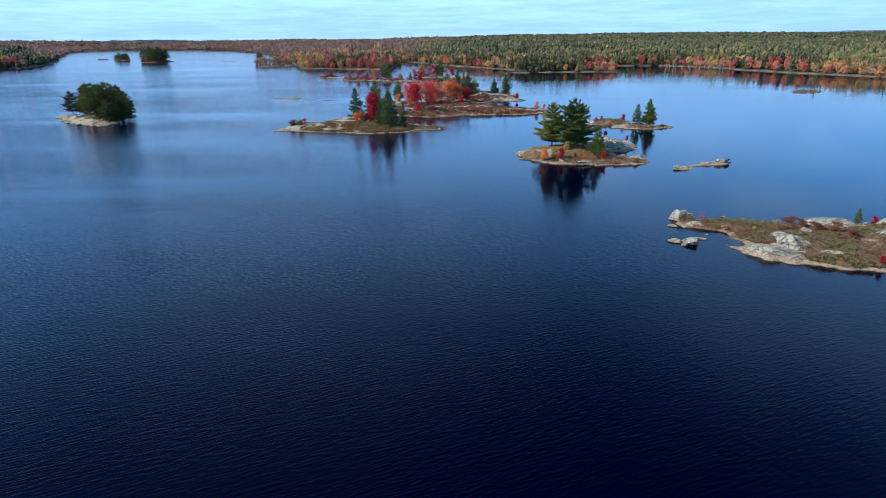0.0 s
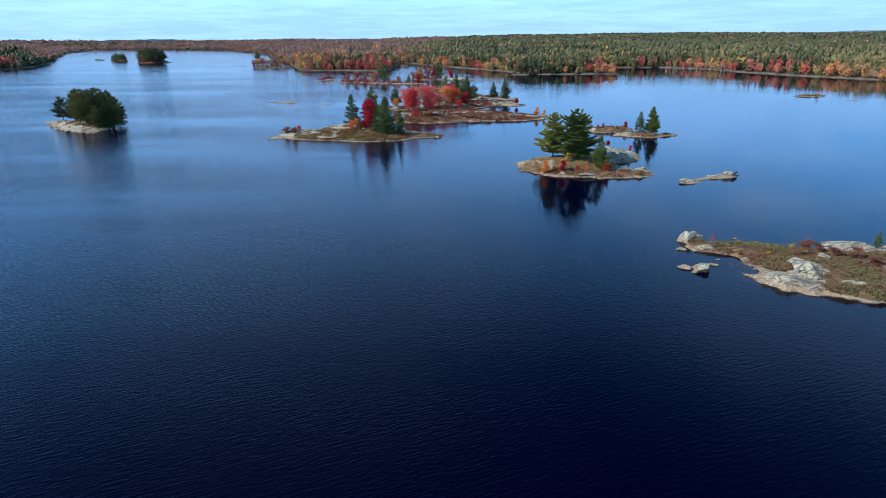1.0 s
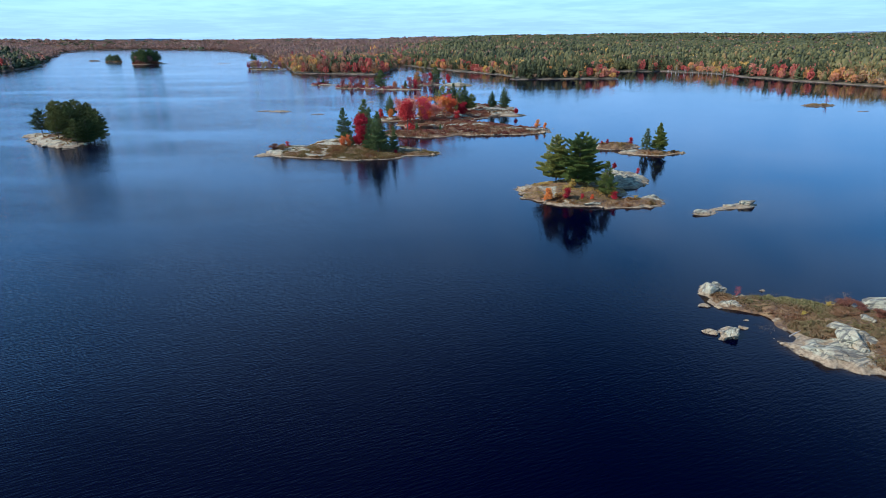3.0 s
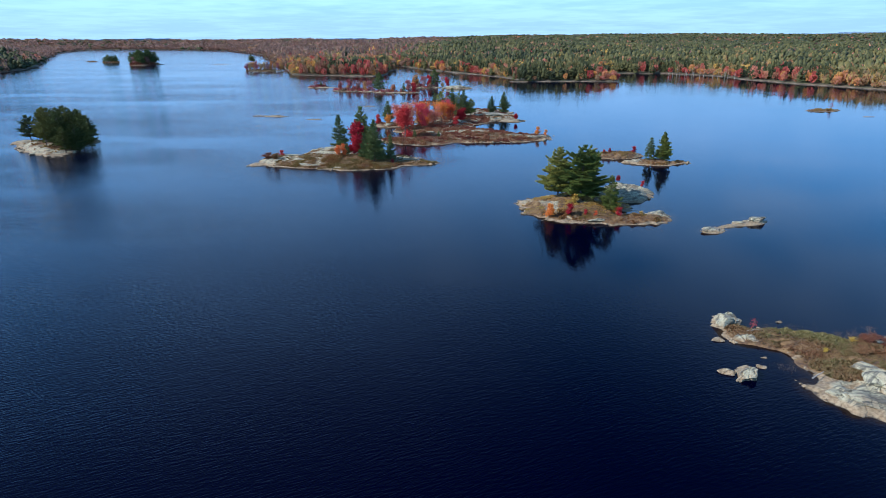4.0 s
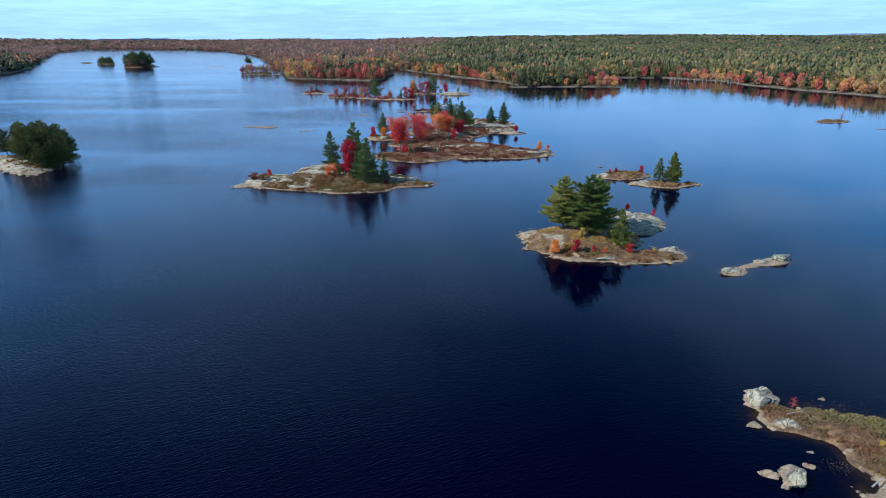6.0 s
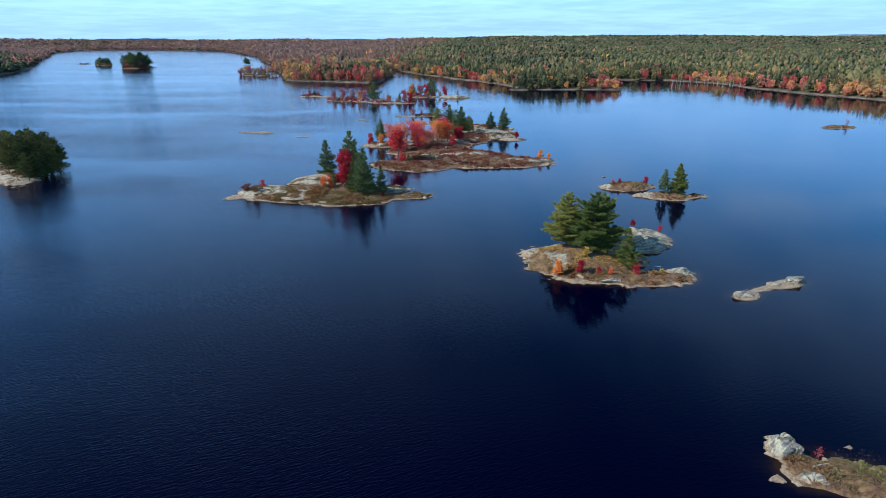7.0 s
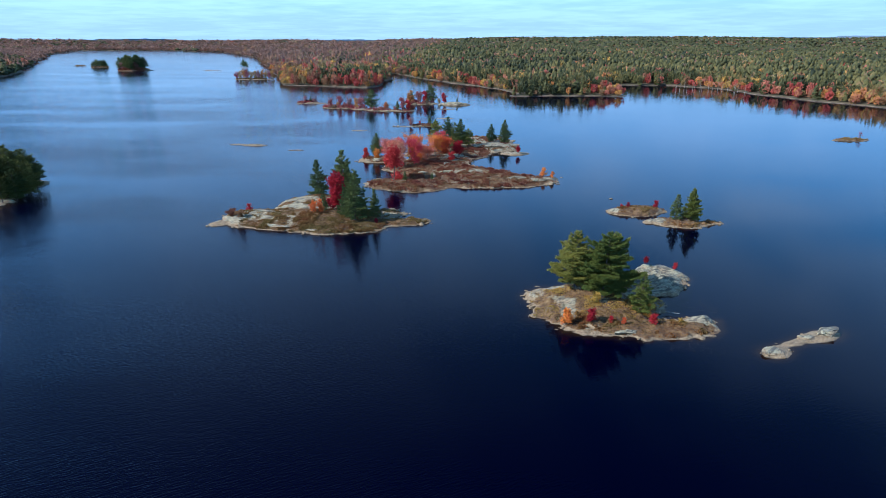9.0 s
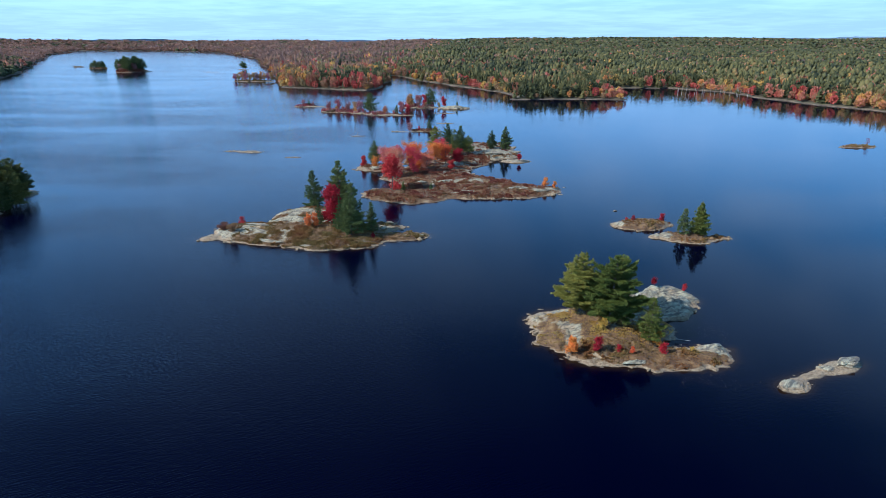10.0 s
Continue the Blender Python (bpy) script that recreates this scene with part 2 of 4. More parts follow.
PINK = leaf_material("faded_red_leaves", [(0.0, (0.58, 0.075, 0.090)), (0.4, (0.62, 0.150, 0.125)), (0.75, (0.64, 0.24, 0.13)), (1.0, (0.52, 0.28, 0.18))], 0.35)
HEATH = leaf_material("heath_shrub_leaves", [(0.0, (0.20, 0.085, 0.034)), (0.30, (0.24, 0.125, 0.044)), (0.55, (0.24, 0.155, 0.054)), (0.78, (0.19, 0.140, 0.048)), (1.0, (0.30, 0.210, 0.080))], 0.22, island=True, tone=True)
MOOR = leaf_material("olive_heath_leaves", [(0.0, (0.19, 0.085, 0.045)), (0.30, (0.20, 0.120, 0.058)), (0.55, (0.20, 0.150, 0.068)), (0.80, (0.150, 0.145, 0.050)), (1.0, (0.32, 0.250, 0.115))], 0.22, island=True, tone=True)
THICKET = leaf_material("red_thicket_leaves", [(0.0, (0.36, 0.07, 0.075)), (0.4, (0.40, 0.13, 0.12)), (0.7, (0.33, 0.20, 0.14)), (1.0, (0.24, 0.19, 0.12))], 0.22, island=True, tone=True)
GRASS = leaf_material("dry_grass_blades", [(0.0, (0.34, 0.20, 0.055)), (0.5, (0.48, 0.32, 0.090)), (1.0, (0.34, 0.26, 0.070))], 0.22, island=True, tone=True)
RUSSET = leaf_material("russet_heath_leaves", [(0.0, (0.13, 0.042, 0.030)), (0.45, (0.21, 0.076, 0.044)), (0.75, (0.24, 0.120, 0.058)), (1.0, (0.22, 0.150, 0.068))], 0.22, island=True, tone=True)
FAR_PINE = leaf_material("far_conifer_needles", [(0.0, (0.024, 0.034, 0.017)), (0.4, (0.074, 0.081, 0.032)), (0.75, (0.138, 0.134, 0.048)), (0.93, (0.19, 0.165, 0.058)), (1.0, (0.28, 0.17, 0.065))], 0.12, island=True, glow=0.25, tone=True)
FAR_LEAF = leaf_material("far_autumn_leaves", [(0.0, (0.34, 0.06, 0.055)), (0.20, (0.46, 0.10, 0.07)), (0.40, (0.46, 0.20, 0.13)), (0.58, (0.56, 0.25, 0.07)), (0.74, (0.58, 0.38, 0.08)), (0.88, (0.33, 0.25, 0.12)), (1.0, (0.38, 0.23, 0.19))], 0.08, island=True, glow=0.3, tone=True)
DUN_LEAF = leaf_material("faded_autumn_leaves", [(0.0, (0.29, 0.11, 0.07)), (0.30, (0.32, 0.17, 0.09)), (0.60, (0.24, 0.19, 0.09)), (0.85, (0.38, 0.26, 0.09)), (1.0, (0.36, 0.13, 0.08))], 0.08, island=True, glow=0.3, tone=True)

# far-bay leaves: distance haze is put into this mauve-brown base colour
HAZED_LEAF = leaf_material("haze_mauve_woods", [(0.0, (0.100, 0.095, 0.060)), (0.35, (0.210, 0.125, 0.090)), (0.70, (0.280, 0.155, 0.105)), (1.0, (0.33, 0.205, 0.105))], 0.08, island=True, glow=0.3, tone=True)

# ---- number helpers ----
def lattice(ix, iy, seed):
    h = (ix.astype(np.int64) * 374761393 + iy.astype(np.int64) * 668265263 + seed * 1442695041) & 0x7FFFFFFF
    h = ((h ^ (h >> 13)) * 1274126177) & 0x7FFFFFFF
    return ((h ^ (h >> 16)) & 0xFFFF) / 65535.0


def vnoise(x, y, seed=0):
    """Smooth value noise, 0 to 1, of arrays."""
    ix, iy = np.floor(x), np.floor(y)
    fx, fy = x - ix, y - iy
    fx, fy = fx * fx * (3 - 2 * fx), fy * fy * (3 - 2 * fy)
    a, b = lattice(ix, iy, seed), lattice(ix + 1, iy, seed)
    c, d = lattice(ix, iy + 1, seed), lattice(ix + 1, iy + 1, seed)
    return (a * (1 - fx) + b * fx) * (1 - fy) + (c * (1 - fx) + d * fx) * fy


def fbm(x, y, octaves=4, seed=0):
    total, amp, norm = 0.0, 1.0, 0.0
    for o in range(octaves):
        total = total + amp * vnoise(x * 2 ** o + 17.3 * o, y * 2 ** o - 9.1 * o, seed + o)
        norm, amp = norm + amp, amp * 0.5
    return total / norm


def mesh_from(name, verts, faces, mat, smooth=False):
    """A mesh from an array of corners and an array of faces of one size."""
    me = bpy.data.meshes.new(name)
    verts, faces = np.asarray(verts, np.float32), np.asarray(faces, np.int32)
    k = faces.shape[1]
    me.vertices.add(len(verts))
    me.vertices.foreach_set("co", verts.ravel())
    me.loops.add(faces.size)
    me.loops.foreach_set("vertex_index", faces.ravel())
    me.polygons.add(len(faces))
    me.polygons.foreach_set("loop_start", np.arange(0, faces.size, k, dtype=np.int32))
    me.polygons.foreach_set("use_smooth", np.full(len(faces), smooth))
    me.materials.append(mat)
    me.update(calc_edges=True)
    return me


def grid_faces(nx, ny):
    i = np.arange((nx - 1) * (ny - 1))
    a = (i // (nx - 1)) * nx + i % (nx - 1)
    return np.stack([a, a + 1, a + nx + 1, a + nx], 1)


def part(name, me, parent, label=""):
    ob = new(name, me)
    ob.parent = parent
    return tagged(ob, label)


# ---- islands: domes of rock, each (x, y, half length, half width, turn, height, share of heath, tilt) ----
ISLANDS = {
    "pine": [(29, 184, 13.0, 12.0, 0, 2.5, 1.0), (20.8, 185, 5.0, 9.0, 15, 0.9, 0.35), (47, 196.5, 10.8, 6.3, 43, 2.3, -1.2, 0.75), (42, 184.5, 4.6, 5.0, 0, 1.0, 0.6), (38, 195, 11, 5.5, 0, 2.2, 0.6),
             (45, 173.8, 8.6, 4.8, 8, 1.1, 1.0), (33, 173, 12.5, 4.0, -3, 1.0, 0.7), (50.5, 176.3, 3.8, 2.8, 0, 1.3, -0.8), (21, 178, 6, 4, -30, 0.8, 0.9)],
    "bare_slab": [(60.4, 165.0, 3.4, 2.0, 35, 0.35, -1), (65.8, 169.0, 3.4, 0.9, 20, 0.30, -1), (72.2, 171.8, 5.0, 2.0, 22, 0.5, -1)],
    "long": [(-53, 245, 23.5, 12.5, 0, 2.6, 0.95), (-70, 245, 12, 9, -15, 1.9, 0.25), (-53, 262, 14, 13.5, 10, 2.2, 0.35), (-38, 238, 15, 7.5, 10, 1.5, 1.0),
             (-22, 243, 11.5, 4.2, 12, 0.9, 0.9), (-30, 252, 10, 6, 20, 1.0, 0.5), (-79, 240.5, 5.5, 2.0, 20, 0.5, -0.2)],
    "maple": [(10, 303, 29, 13.5, 5, 1.9, 1.0), (-23, 294, 19, 11.5, -5, 1.3, 1.1), (3, 317, 19, 10, 0, 2.0, 0.6), (-14, 345, 17, 9, 0, 1.7, 0.6), (-20, 312, 13, 9, 0, 1.6, 0.7), (-16, 328, 22, 16, 0, 2.0, 0.7), (-42, 346, 12, 9, 0, 1.3, 0.4),
              (-10, 365, 22, 22, 0, 2.3, 0.7), (14, 381, 15, 14, 20, 2.4, 0.15), (25, 364, 8, 4, 15, 0.8, 0.0), (8, 402, 20, 14, 0, 2.0, 0.4), (31.5, 305, 7.5, 5.5, 20, 1.2, 0.35)],
    "two_pine_west": [(60, 259.5, 10.5, 5.5, 6, 1.7, 0.9), (52.5, 259, 3, 2, 0, 0.9, -0.5)],
    "two_pine_east": [(70, 246.5, 9, 5.6, -10, 1.2, 1.1), (78, 247, 6, 2.4, 0, 0.7, 0.9), (63, 247.5, 4.8, 2.4, 0, 0.9, -0.2)],
    "round_pine": [(-184, 268.5, 23, 7.6, -40, 2.4, 0.45), (-184, 277, 14, 9.5, -45, 2.4, 0.9), (-203, 285, 7, 5, 0, 1.2, 0.3), (-177, 288, 6, 5, -40, 0.9, 0.3)],
    "near": [(52, 109.6, 10, 3.4, -15, 1.0, 1.7), (64, 101.5, 15, 10, -10, 1.7, 1.4), (51.8, 96.3, 5.4, 3.4, -25, 0.9, -1.2), (60, 91.8, 9, 3.4, -14, 1.2, 0.7),
             (86, 99, 22, 15, 0, 2.2, 0.5), (69, 109.5, 8, 2.8, 0, 1.6, -0.4), (73, 99, 8, 4, 10, 2.1, -0.3), (44.4, 113.4, 2.8, 2.8, 30, 0.5, 0.4)],
    "flat_skerry": [(-120, 383.5, 7, 2.4, 0, 0.6, 0.1), (-129, 385, 7, 0.9, 0, 0.25, 0)],
    "sliver_skerry": [(-92, 370, 5, 0.8, 0, 0.25, 0)],
    "sliver_skerry_far": [(-71, 442, 6, 1.0, 0, 0.3, 0)],
    "scrub_skerry": [(-152, 612, 12, 5, 0, 1.0, 0.7), (-140, 610, 8, 2.2, 0, 0.5, -0.2)],
    "row_front": [(-112, 574, 17, 8, -12, 1.0, 0.8), (-64, 553, 21, 5, 0, 0.8, 0.6), (-88, 562, 13, 5, -15, 0.7, 0.4)],
    "row_back": [(-45, 611, 17, 8, 0, 1.2, 0.7), (-13, 604, 14, 6.5, 0, 2.4, -0.3)],
    "row_skerry": [(-20, 568, 12, 1.8, -3, 0.3, -0.3)],
    "row_skerry_small": [(-17, 505, 7, 1.6, 0, 0.3, -0.3)],
    "low_scrub": [(-28, 466, 11, 4.6, 0, 0.9, 0.9), (-44, 462, 8, 1.2, 0, 0.3, 0)],
    "lone_shrub": [(229, 418, 12, 5.5, 12, 0.6, 0.9)],
    "lone_sliver": [(238, 386, 4, 0.9, 0, 0.25, 0)],
    "birch_row": [(-325, 950, 33, 9, 0, 1.0, 0.8)],
    "far_pine": [(-482, 1322, 14, 7, 0, 0.9, 0.8)],
    "far_round": [(-660, 1205, 29, 24, 0, 4, 1.0), (-636, 1210, 16, 6, 0, 0.8, 0)],
    "far_clump": [(-806, 1328, 20, 10, 0, 1.5, 1.0)],
    "far_sliver": [(-897, 1397, 16, 5, 0, 1.2, 0.8)],
    "far_bar": [(-504, 1206, 22, 3, 0, 0.4, 0)],
}


def height_of(lobes, x, y, detail=True):
    """Height over the water and share of heath, of arrays."""
    size = min(1.0, lobes[0][2] / 14)
    wx = x + (fbm(x * 0.16, y * 0.16, 3, 5) - 0.5) * 5.0 * size
    wy = y + (fbm(x * 0.16, y * 0.16, 3, 9) - 0.5) * 4.0 * size
    wx = wx + (fbm(x * 0.6, y * 0.6, 2, 15) - 0.5) * 2.2 * size
    wy = wy + (fbm(x * 0.6, y * 0.6, 2, 19) - 0.5) * 2.2 * size
    acc, top, veg, wsum = 0.0, np.full(np.shape(x), -9.0), 0.0, 1e-9
    for cx, cy, a, b, turn, h, share, *tilt in lobes:
        c, s = math.cos(radians(turn)), math.sin(radians(turn))
        u, v = (c * (wx - cx) + s * (wy - cy)) / a, (-s * (wx - cx) + c * (wy - cy)) / b
        d2 = u * u + v * v
        f = np.where(d2 < 1, h * (1 - d2 ** 1.4), np.maximum(-(np.sqrt(d2) - 1) * min(a, b) * 0.45, -4.0))
        if tilt:
            # a sheet of granite that dips to one side
            f = np.where(d2 < 1, h * (1 - d2 ** 3) * np.clip(1 + tilt[0] * v, 0.05, 2), f)
        acc = acc + np.exp(4 * np.clip(f, -4, 9))
        top = np.maximum(top, f)
        w = np.exp(-2.2 * d2) + 1e-12
        veg, wsum = veg + w * share, wsum + w
    z = np.log(acc) / 4
    veg = veg / wsum
    if detail:
        rough = fbm(x * 0.5, y * 0.5, 4, 21) - 0.5
        ledge = fbm(x * 0.11 + 0.05 * y, y * 0.35, 3, 33) * 6
        ledge = (ledge - np.floor(ledge)) ** 3
        z = z + np.clip(z + 0.2, 0, 1) * (rough * 0.95 - ledge * 0.55) * size
        # benches where the sheets of granite break off
        step = z / 0.42 + fbm(x * 0.2, y * 0.2, 2, 57) * 2
        z = z + 0.18 * np.clip(1.1 - veg, 0, 1) * (np.floor(step) + np.clip((step - np.floor(step)) * 3 - 1, 0, 1) - step + 0.3) * np.clip(z * 3, 0, 1)
        veg = veg + (fbm(x * 0.22, y * 0.22, 3, 44) - 0.5) * 1.6 + np.clip(z - 0.25 - 0.5 * fbm(x * 0.3, y * 0.3, 2, 46), -1, 0) * 1.8
    return z, veg


def ground_at(key, x, y):
    return float(height_of(ISLANDS[key], np.array([float(x)]), np.array([float(y)]))[0][0])


def island(key, label, step):
    lobes = ISLANDS[key]
    r = [max(q[2], q[3]) + 4 for q in lobes]
    x0, x1 = min(q[0] - k for q, k in zip(lobes, r)), max(q[0] + k for q, k in zip(lobes, r))
    y0, y1 = min(q[1] - k for q, k in zip(lobes, r)), max(q[1] + k for q, k in zip(lobes, r))
    nx, ny = int((x1 - x0) / step) + 2, int((y1 - y0) / step) + 2
    gx, gy = np.meshgrid(np.linspace(x0, x1, nx), np.linspace(y0, y1, ny))
    gx, gy = gx.ravel(), gy.ravel()
    z, veg = height_of(lobes, gx, gy)
    faces = grid_faces(nx, ny)
    faces = faces[(z[faces].max(1) > -1.2)]
    used = np.unique(faces)
    back = np.zeros(len(gx), int)
    back[used] = np.arange(len(used))
    me = mesh_from("island", np.stack([gx, gy, z], 1)[used], back[faces], ROCK, True)
    at = me.attributes.new("veg", "FLOAT", "POINT")
    at.data.foreach_set("value", np.clip(veg[used], 0, 1).astype(np.float32))
    return tagged(new("island", me), label, "island", "", "structure")


for key, label, step in (
        ("pine", "small granite island with tan grass and heath", 0.4), ("bare_slab", "bare pale granite slab rising from the lake", 0.25),
        ("long", "long granite island with brown heath and ledges", 0.5), ("maple", "broad rocky island with russet heath and bays", 0.7),
        ("two_pine_west", "low granite islet with brown heath", 0.35), ("two_pine_east", "low granite islet with a dark flat point", 0.35),
        ("round_pine", "pale granite island under a dense pine grove", 0.7), ("near", "rocky point with brown heath and pale boulders", 0.35),
        ("flat_skerry", "flat pale rock barely above the water", 0.4), ("sliver_skerry", "thin dark rock awash in the lake", 0.3),
        ("sliver_skerry_far", "thin dark rock awash in the lake", 0.4), ("scrub_skerry", "low rock islet with red scrub", 0.8),
        ("row_front", "low rocky island with a row of autumn trees", 0.9), ("row_back", "low island with red trees and a pale rock dome", 0.9),
        ("row_skerry", "thin pale rock shelf at water level", 0.6), ("row_skerry_small", "thin pale rock shelf at water level", 0.5),
        ("low_scrub", "low rock islet with brown scrub", 0.6), ("lone_shrub", "flat tan islet with one red shrub", 0.6),
        ("lone_sliver", "thin rock awash in the lake", 0.4), ("birch_row", "low distant island with a row of orange trees", 1.6),
        ("far_pine", "tiny distant island with one pine", 1.2), ("far_round", "distant round island covered with trees", 2.0),
        ("far_clump", "tiny distant island with a clump of pines", 1.5), ("far_sliver", "tiny distant dark rock with scrub", 1.2),
        ("far_bar", "distant thin gravel bar", 1.0)):
    island(key, label, step)


# ---- the lake: one sheet, finer round the islands ----
def axis(stops):
    out = []
    for (a, b, step) in stops:
        out += list(np.arange(a, b, step))
    return np.array(out + [stops[-1][1]])


wx = axis([(-4900, -400, 450), (-400, -90, 10), (-90, 90, 1.2), (90, 400, 10), (400, 4900, 450)])
wy = axis([(-4900, 0, 490), (0, 84, 12), (84, 310, 1.2), (310, 660, 7), (660, 4900, 424)])
gx, gy = np.meshgrid(wx, wy)
gx, gy = gx.ravel(), gy.ravel()
shallow = np.zeros(len(gx))
for key in ("pine", "bare_slab", "long", "maple", "two_pine_west", "two_pine_east", "near", "round_pine"):
    lobes = ISLANDS[key]
    near = (gx > min(q[0] - q[2] for q in lobes) - 25) & (gx < max(q[0] + q[2] for q in lobes) + 25) & (gy > min(q[1] - q[2] for q in lobes) - 25) & (gy < max(q[1] + q[2] for q in lobes) + 25)
    z, _ = height_of(lobes, gx[near], gy[near], False)
    shallow[near] = np.maximum(shallow[near], np.exp(np.clip(z, -9, 0) / 0.24))
me = mesh_from("water", np.stack([gx, gy, np.zeros(len(gx))], 1), grid_faces(len(wx), len(wy)), WATER, True)
me.attributes.new("shallow", "FLOAT", "POINT").data.foreach_set("value", shallow.astype(np.float32))
tagged(new("water", me), "dark blue lake with fine wind ripples", "lake", "", "structure")

# ---- the mainland: shoreline of bays and points, wooded hills behind ----
SHORE = np.array([(2600, -300), (700, 180), (372, 576), (357, 624), (336, 666), (318, 715), (299, 795), (261, 854), (196, 853), (160, 790), (158, 697), (100, 694), (47, 693),
                  (42, 779), (-24, 877), (-90, 1010), (-134, 1107), (-112, 900), (-108, 830), (-130, 788), (-247, 834), (-341, 1106), (-712, 2036), (-1210, 2960),
                  (-1703, 3365), (-2225, 3406), (-1801, 2569), (-1522, 2145), (-850, 1160), (-802, 1082), (-732, 930), (-900, 600), (-2600, -300),
                  (-4950, 1200), (-4950, 4950), (4950, 4950), (4950, -300)], float)


def shore_distance(x, y):
    """Metres inland of the shoreline, negative over the lake."""
    best, inside = np.full(x.shape, 1e9), np.zeros(x.shape, bool)
    for (ax, ay), (bx, by) in zip(SHORE, np.roll(SHORE, -1, 0)):
        t = np.clip(((x - ax) * (bx - ax) + (y - ay) * (by - ay)) / ((bx - ax) ** 2 + (by - ay) ** 2), 0, 1)
        best = np.minimum(best, np.hypot(x - ax - t * (bx - ax), y - ay - t * (by - ay)))
        cross = (ay > y) != (by > y)
        inside ^= cross & (x < (bx - ax) * (y - ay) / (by - ay + 1e-12) + ax)
    return np.where(inside, best, -best) + (fbm(x / 60, y / 60, 3, 71) - 0.5) * 26


def land(x, y):
    sd = shore_distance(x, y)
    r = np.hypot(x, y)
    hills = fbm(x / 700, y / 700, 4, 81)
    z = 1.2 * np.tanh(sd / 2.5) + np.clip(sd, 0, 700) / 700 * 14 + np.clip(sd - 20, 0, 600) / 600 * (hills - 0.35) * 34
    ridge = np.clip((r - 2400) / 2100, 0, 1)
    z = z + ridge * ridge * (3 - 2 * ridge) * (25 + 9 * np.clip(x / 1500, -1, 1) + 34 * (fbm(x / 1100, y / 1100, 3, 95) - 0.4)) * np.clip(sd / 700, 0, 1)
    z = z + 16 * np.exp(-((x + 1000) ** 2 + (y - 1250) ** 2) / 300 ** 2) * np.clip(sd / 60, 0, 1)
    return np.where(sd < -3, -3.5, z), sd


az = np.radians(np.concatenate([np.arange(-180, -50, 8), np.arange(-50, 46, 0.3), np.arange(46, 181, 8)]))
rad = np.concatenate([[5], np.geomspace(60, 540, 12), np.geomspace(550, 1150, 120), np.geomspace(1165, 4930, 75)])
ga, gr = np.meshgrid(az, rad)
gx, gy = (gr * np.sin(ga)).ravel(), (gr * np.cos(ga)).ravel()
gz, _ = land(gx, gy)
tagged(new("ground", mesh_from("ground", np.stack([gx, gy, gz], 1), grid_faces(len(az), len(rad)), GROUND, True)), "lake bed and wooded mainland with low hills", "ground", "", "structure")


# ---- ridges on the horizon, as a plain backdrop with the blue of haze in its colour ----
HILLS, hn, hl, hb = material("haze_blue_hills")
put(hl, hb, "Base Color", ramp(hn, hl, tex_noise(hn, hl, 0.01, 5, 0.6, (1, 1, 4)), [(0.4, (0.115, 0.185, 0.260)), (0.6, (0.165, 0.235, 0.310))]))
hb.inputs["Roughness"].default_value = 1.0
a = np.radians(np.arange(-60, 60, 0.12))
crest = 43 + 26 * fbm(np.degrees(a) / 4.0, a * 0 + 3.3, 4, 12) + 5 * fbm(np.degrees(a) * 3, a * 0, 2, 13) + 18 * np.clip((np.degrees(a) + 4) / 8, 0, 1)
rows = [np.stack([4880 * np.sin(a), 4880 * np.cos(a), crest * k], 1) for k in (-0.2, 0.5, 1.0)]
tagged(new("backdrop_hills", mesh_from("backdrop_hills", np.concatenate(rows), grid_faces(len(a), 3), HILLS, True)), "low wooded ridge along the horizon, coloured haze blue", "hills", "", "structure")


# ---- woods of the mainland ----
def soup(base_v, base_f, place, size, turn, rng, jitter=0.0):
    """Copies of one small shape joined into arrays of corners and faces. size: (width, height) per copy."""
    n, k = len(place), len(base_v)
    v = np.repeat(base_v[None], n, 0)
    if jitter:
        v = v + rng.normal(0, jitter, v.shape) * (base_v[None, :, 2:3] > 0.02)
    c, s = np.cos(turn)[:, None], np.sin(turn)[:, None]
    x, y = v[..., 0] * size[:, :1], v[..., 1] * size[:, :1]
    out = np.stack([c * x - s * y + place[:, :1], s * x + c * y + place[:, 1:2], v[..., 2] * size[:, 1:] + place[:, 2:]], -1)
    return out.reshape(-1, 3), (base_f[None] + (np.arange(n) * k)[:, None, None]).reshape(-1, base_f.shape[1])


def spire(tiers, sides, rng):
    """A conifer of ragged skirts, of unit height and half width."""
    v, f = [], []
    for i in range(tiers):
        z0, z1, r = 0.10 + 0.76 * i / tiers, min(1.0, 0.10 + 0.80 * i / tiers + 1.1 / tiers), 1.0 - 0.74 * (i / tiers) ** 1.9
        k = len(v)
        a0 = rng.uniform(0, 6.28)
        for j in range(sides):
            a = a0 + 6.283 * j / sides
            q = r * (rng.uniform(0.75, 1.15) if j % 2 else rng.uniform(0.45, 0.7))
            v.append((q * math.cos(a), q * math.sin(a), z0 + rng.uniform(-0.03, 0.03)))
        v.append((rng.uniform(-0.05, 0.05), rng.uniform(-0.05, 0.05), z1))
        f += [(k + j, k + (j + 1) % sides, k + sides) for j in range(sides)]
    return np.array(v), np.array(f)


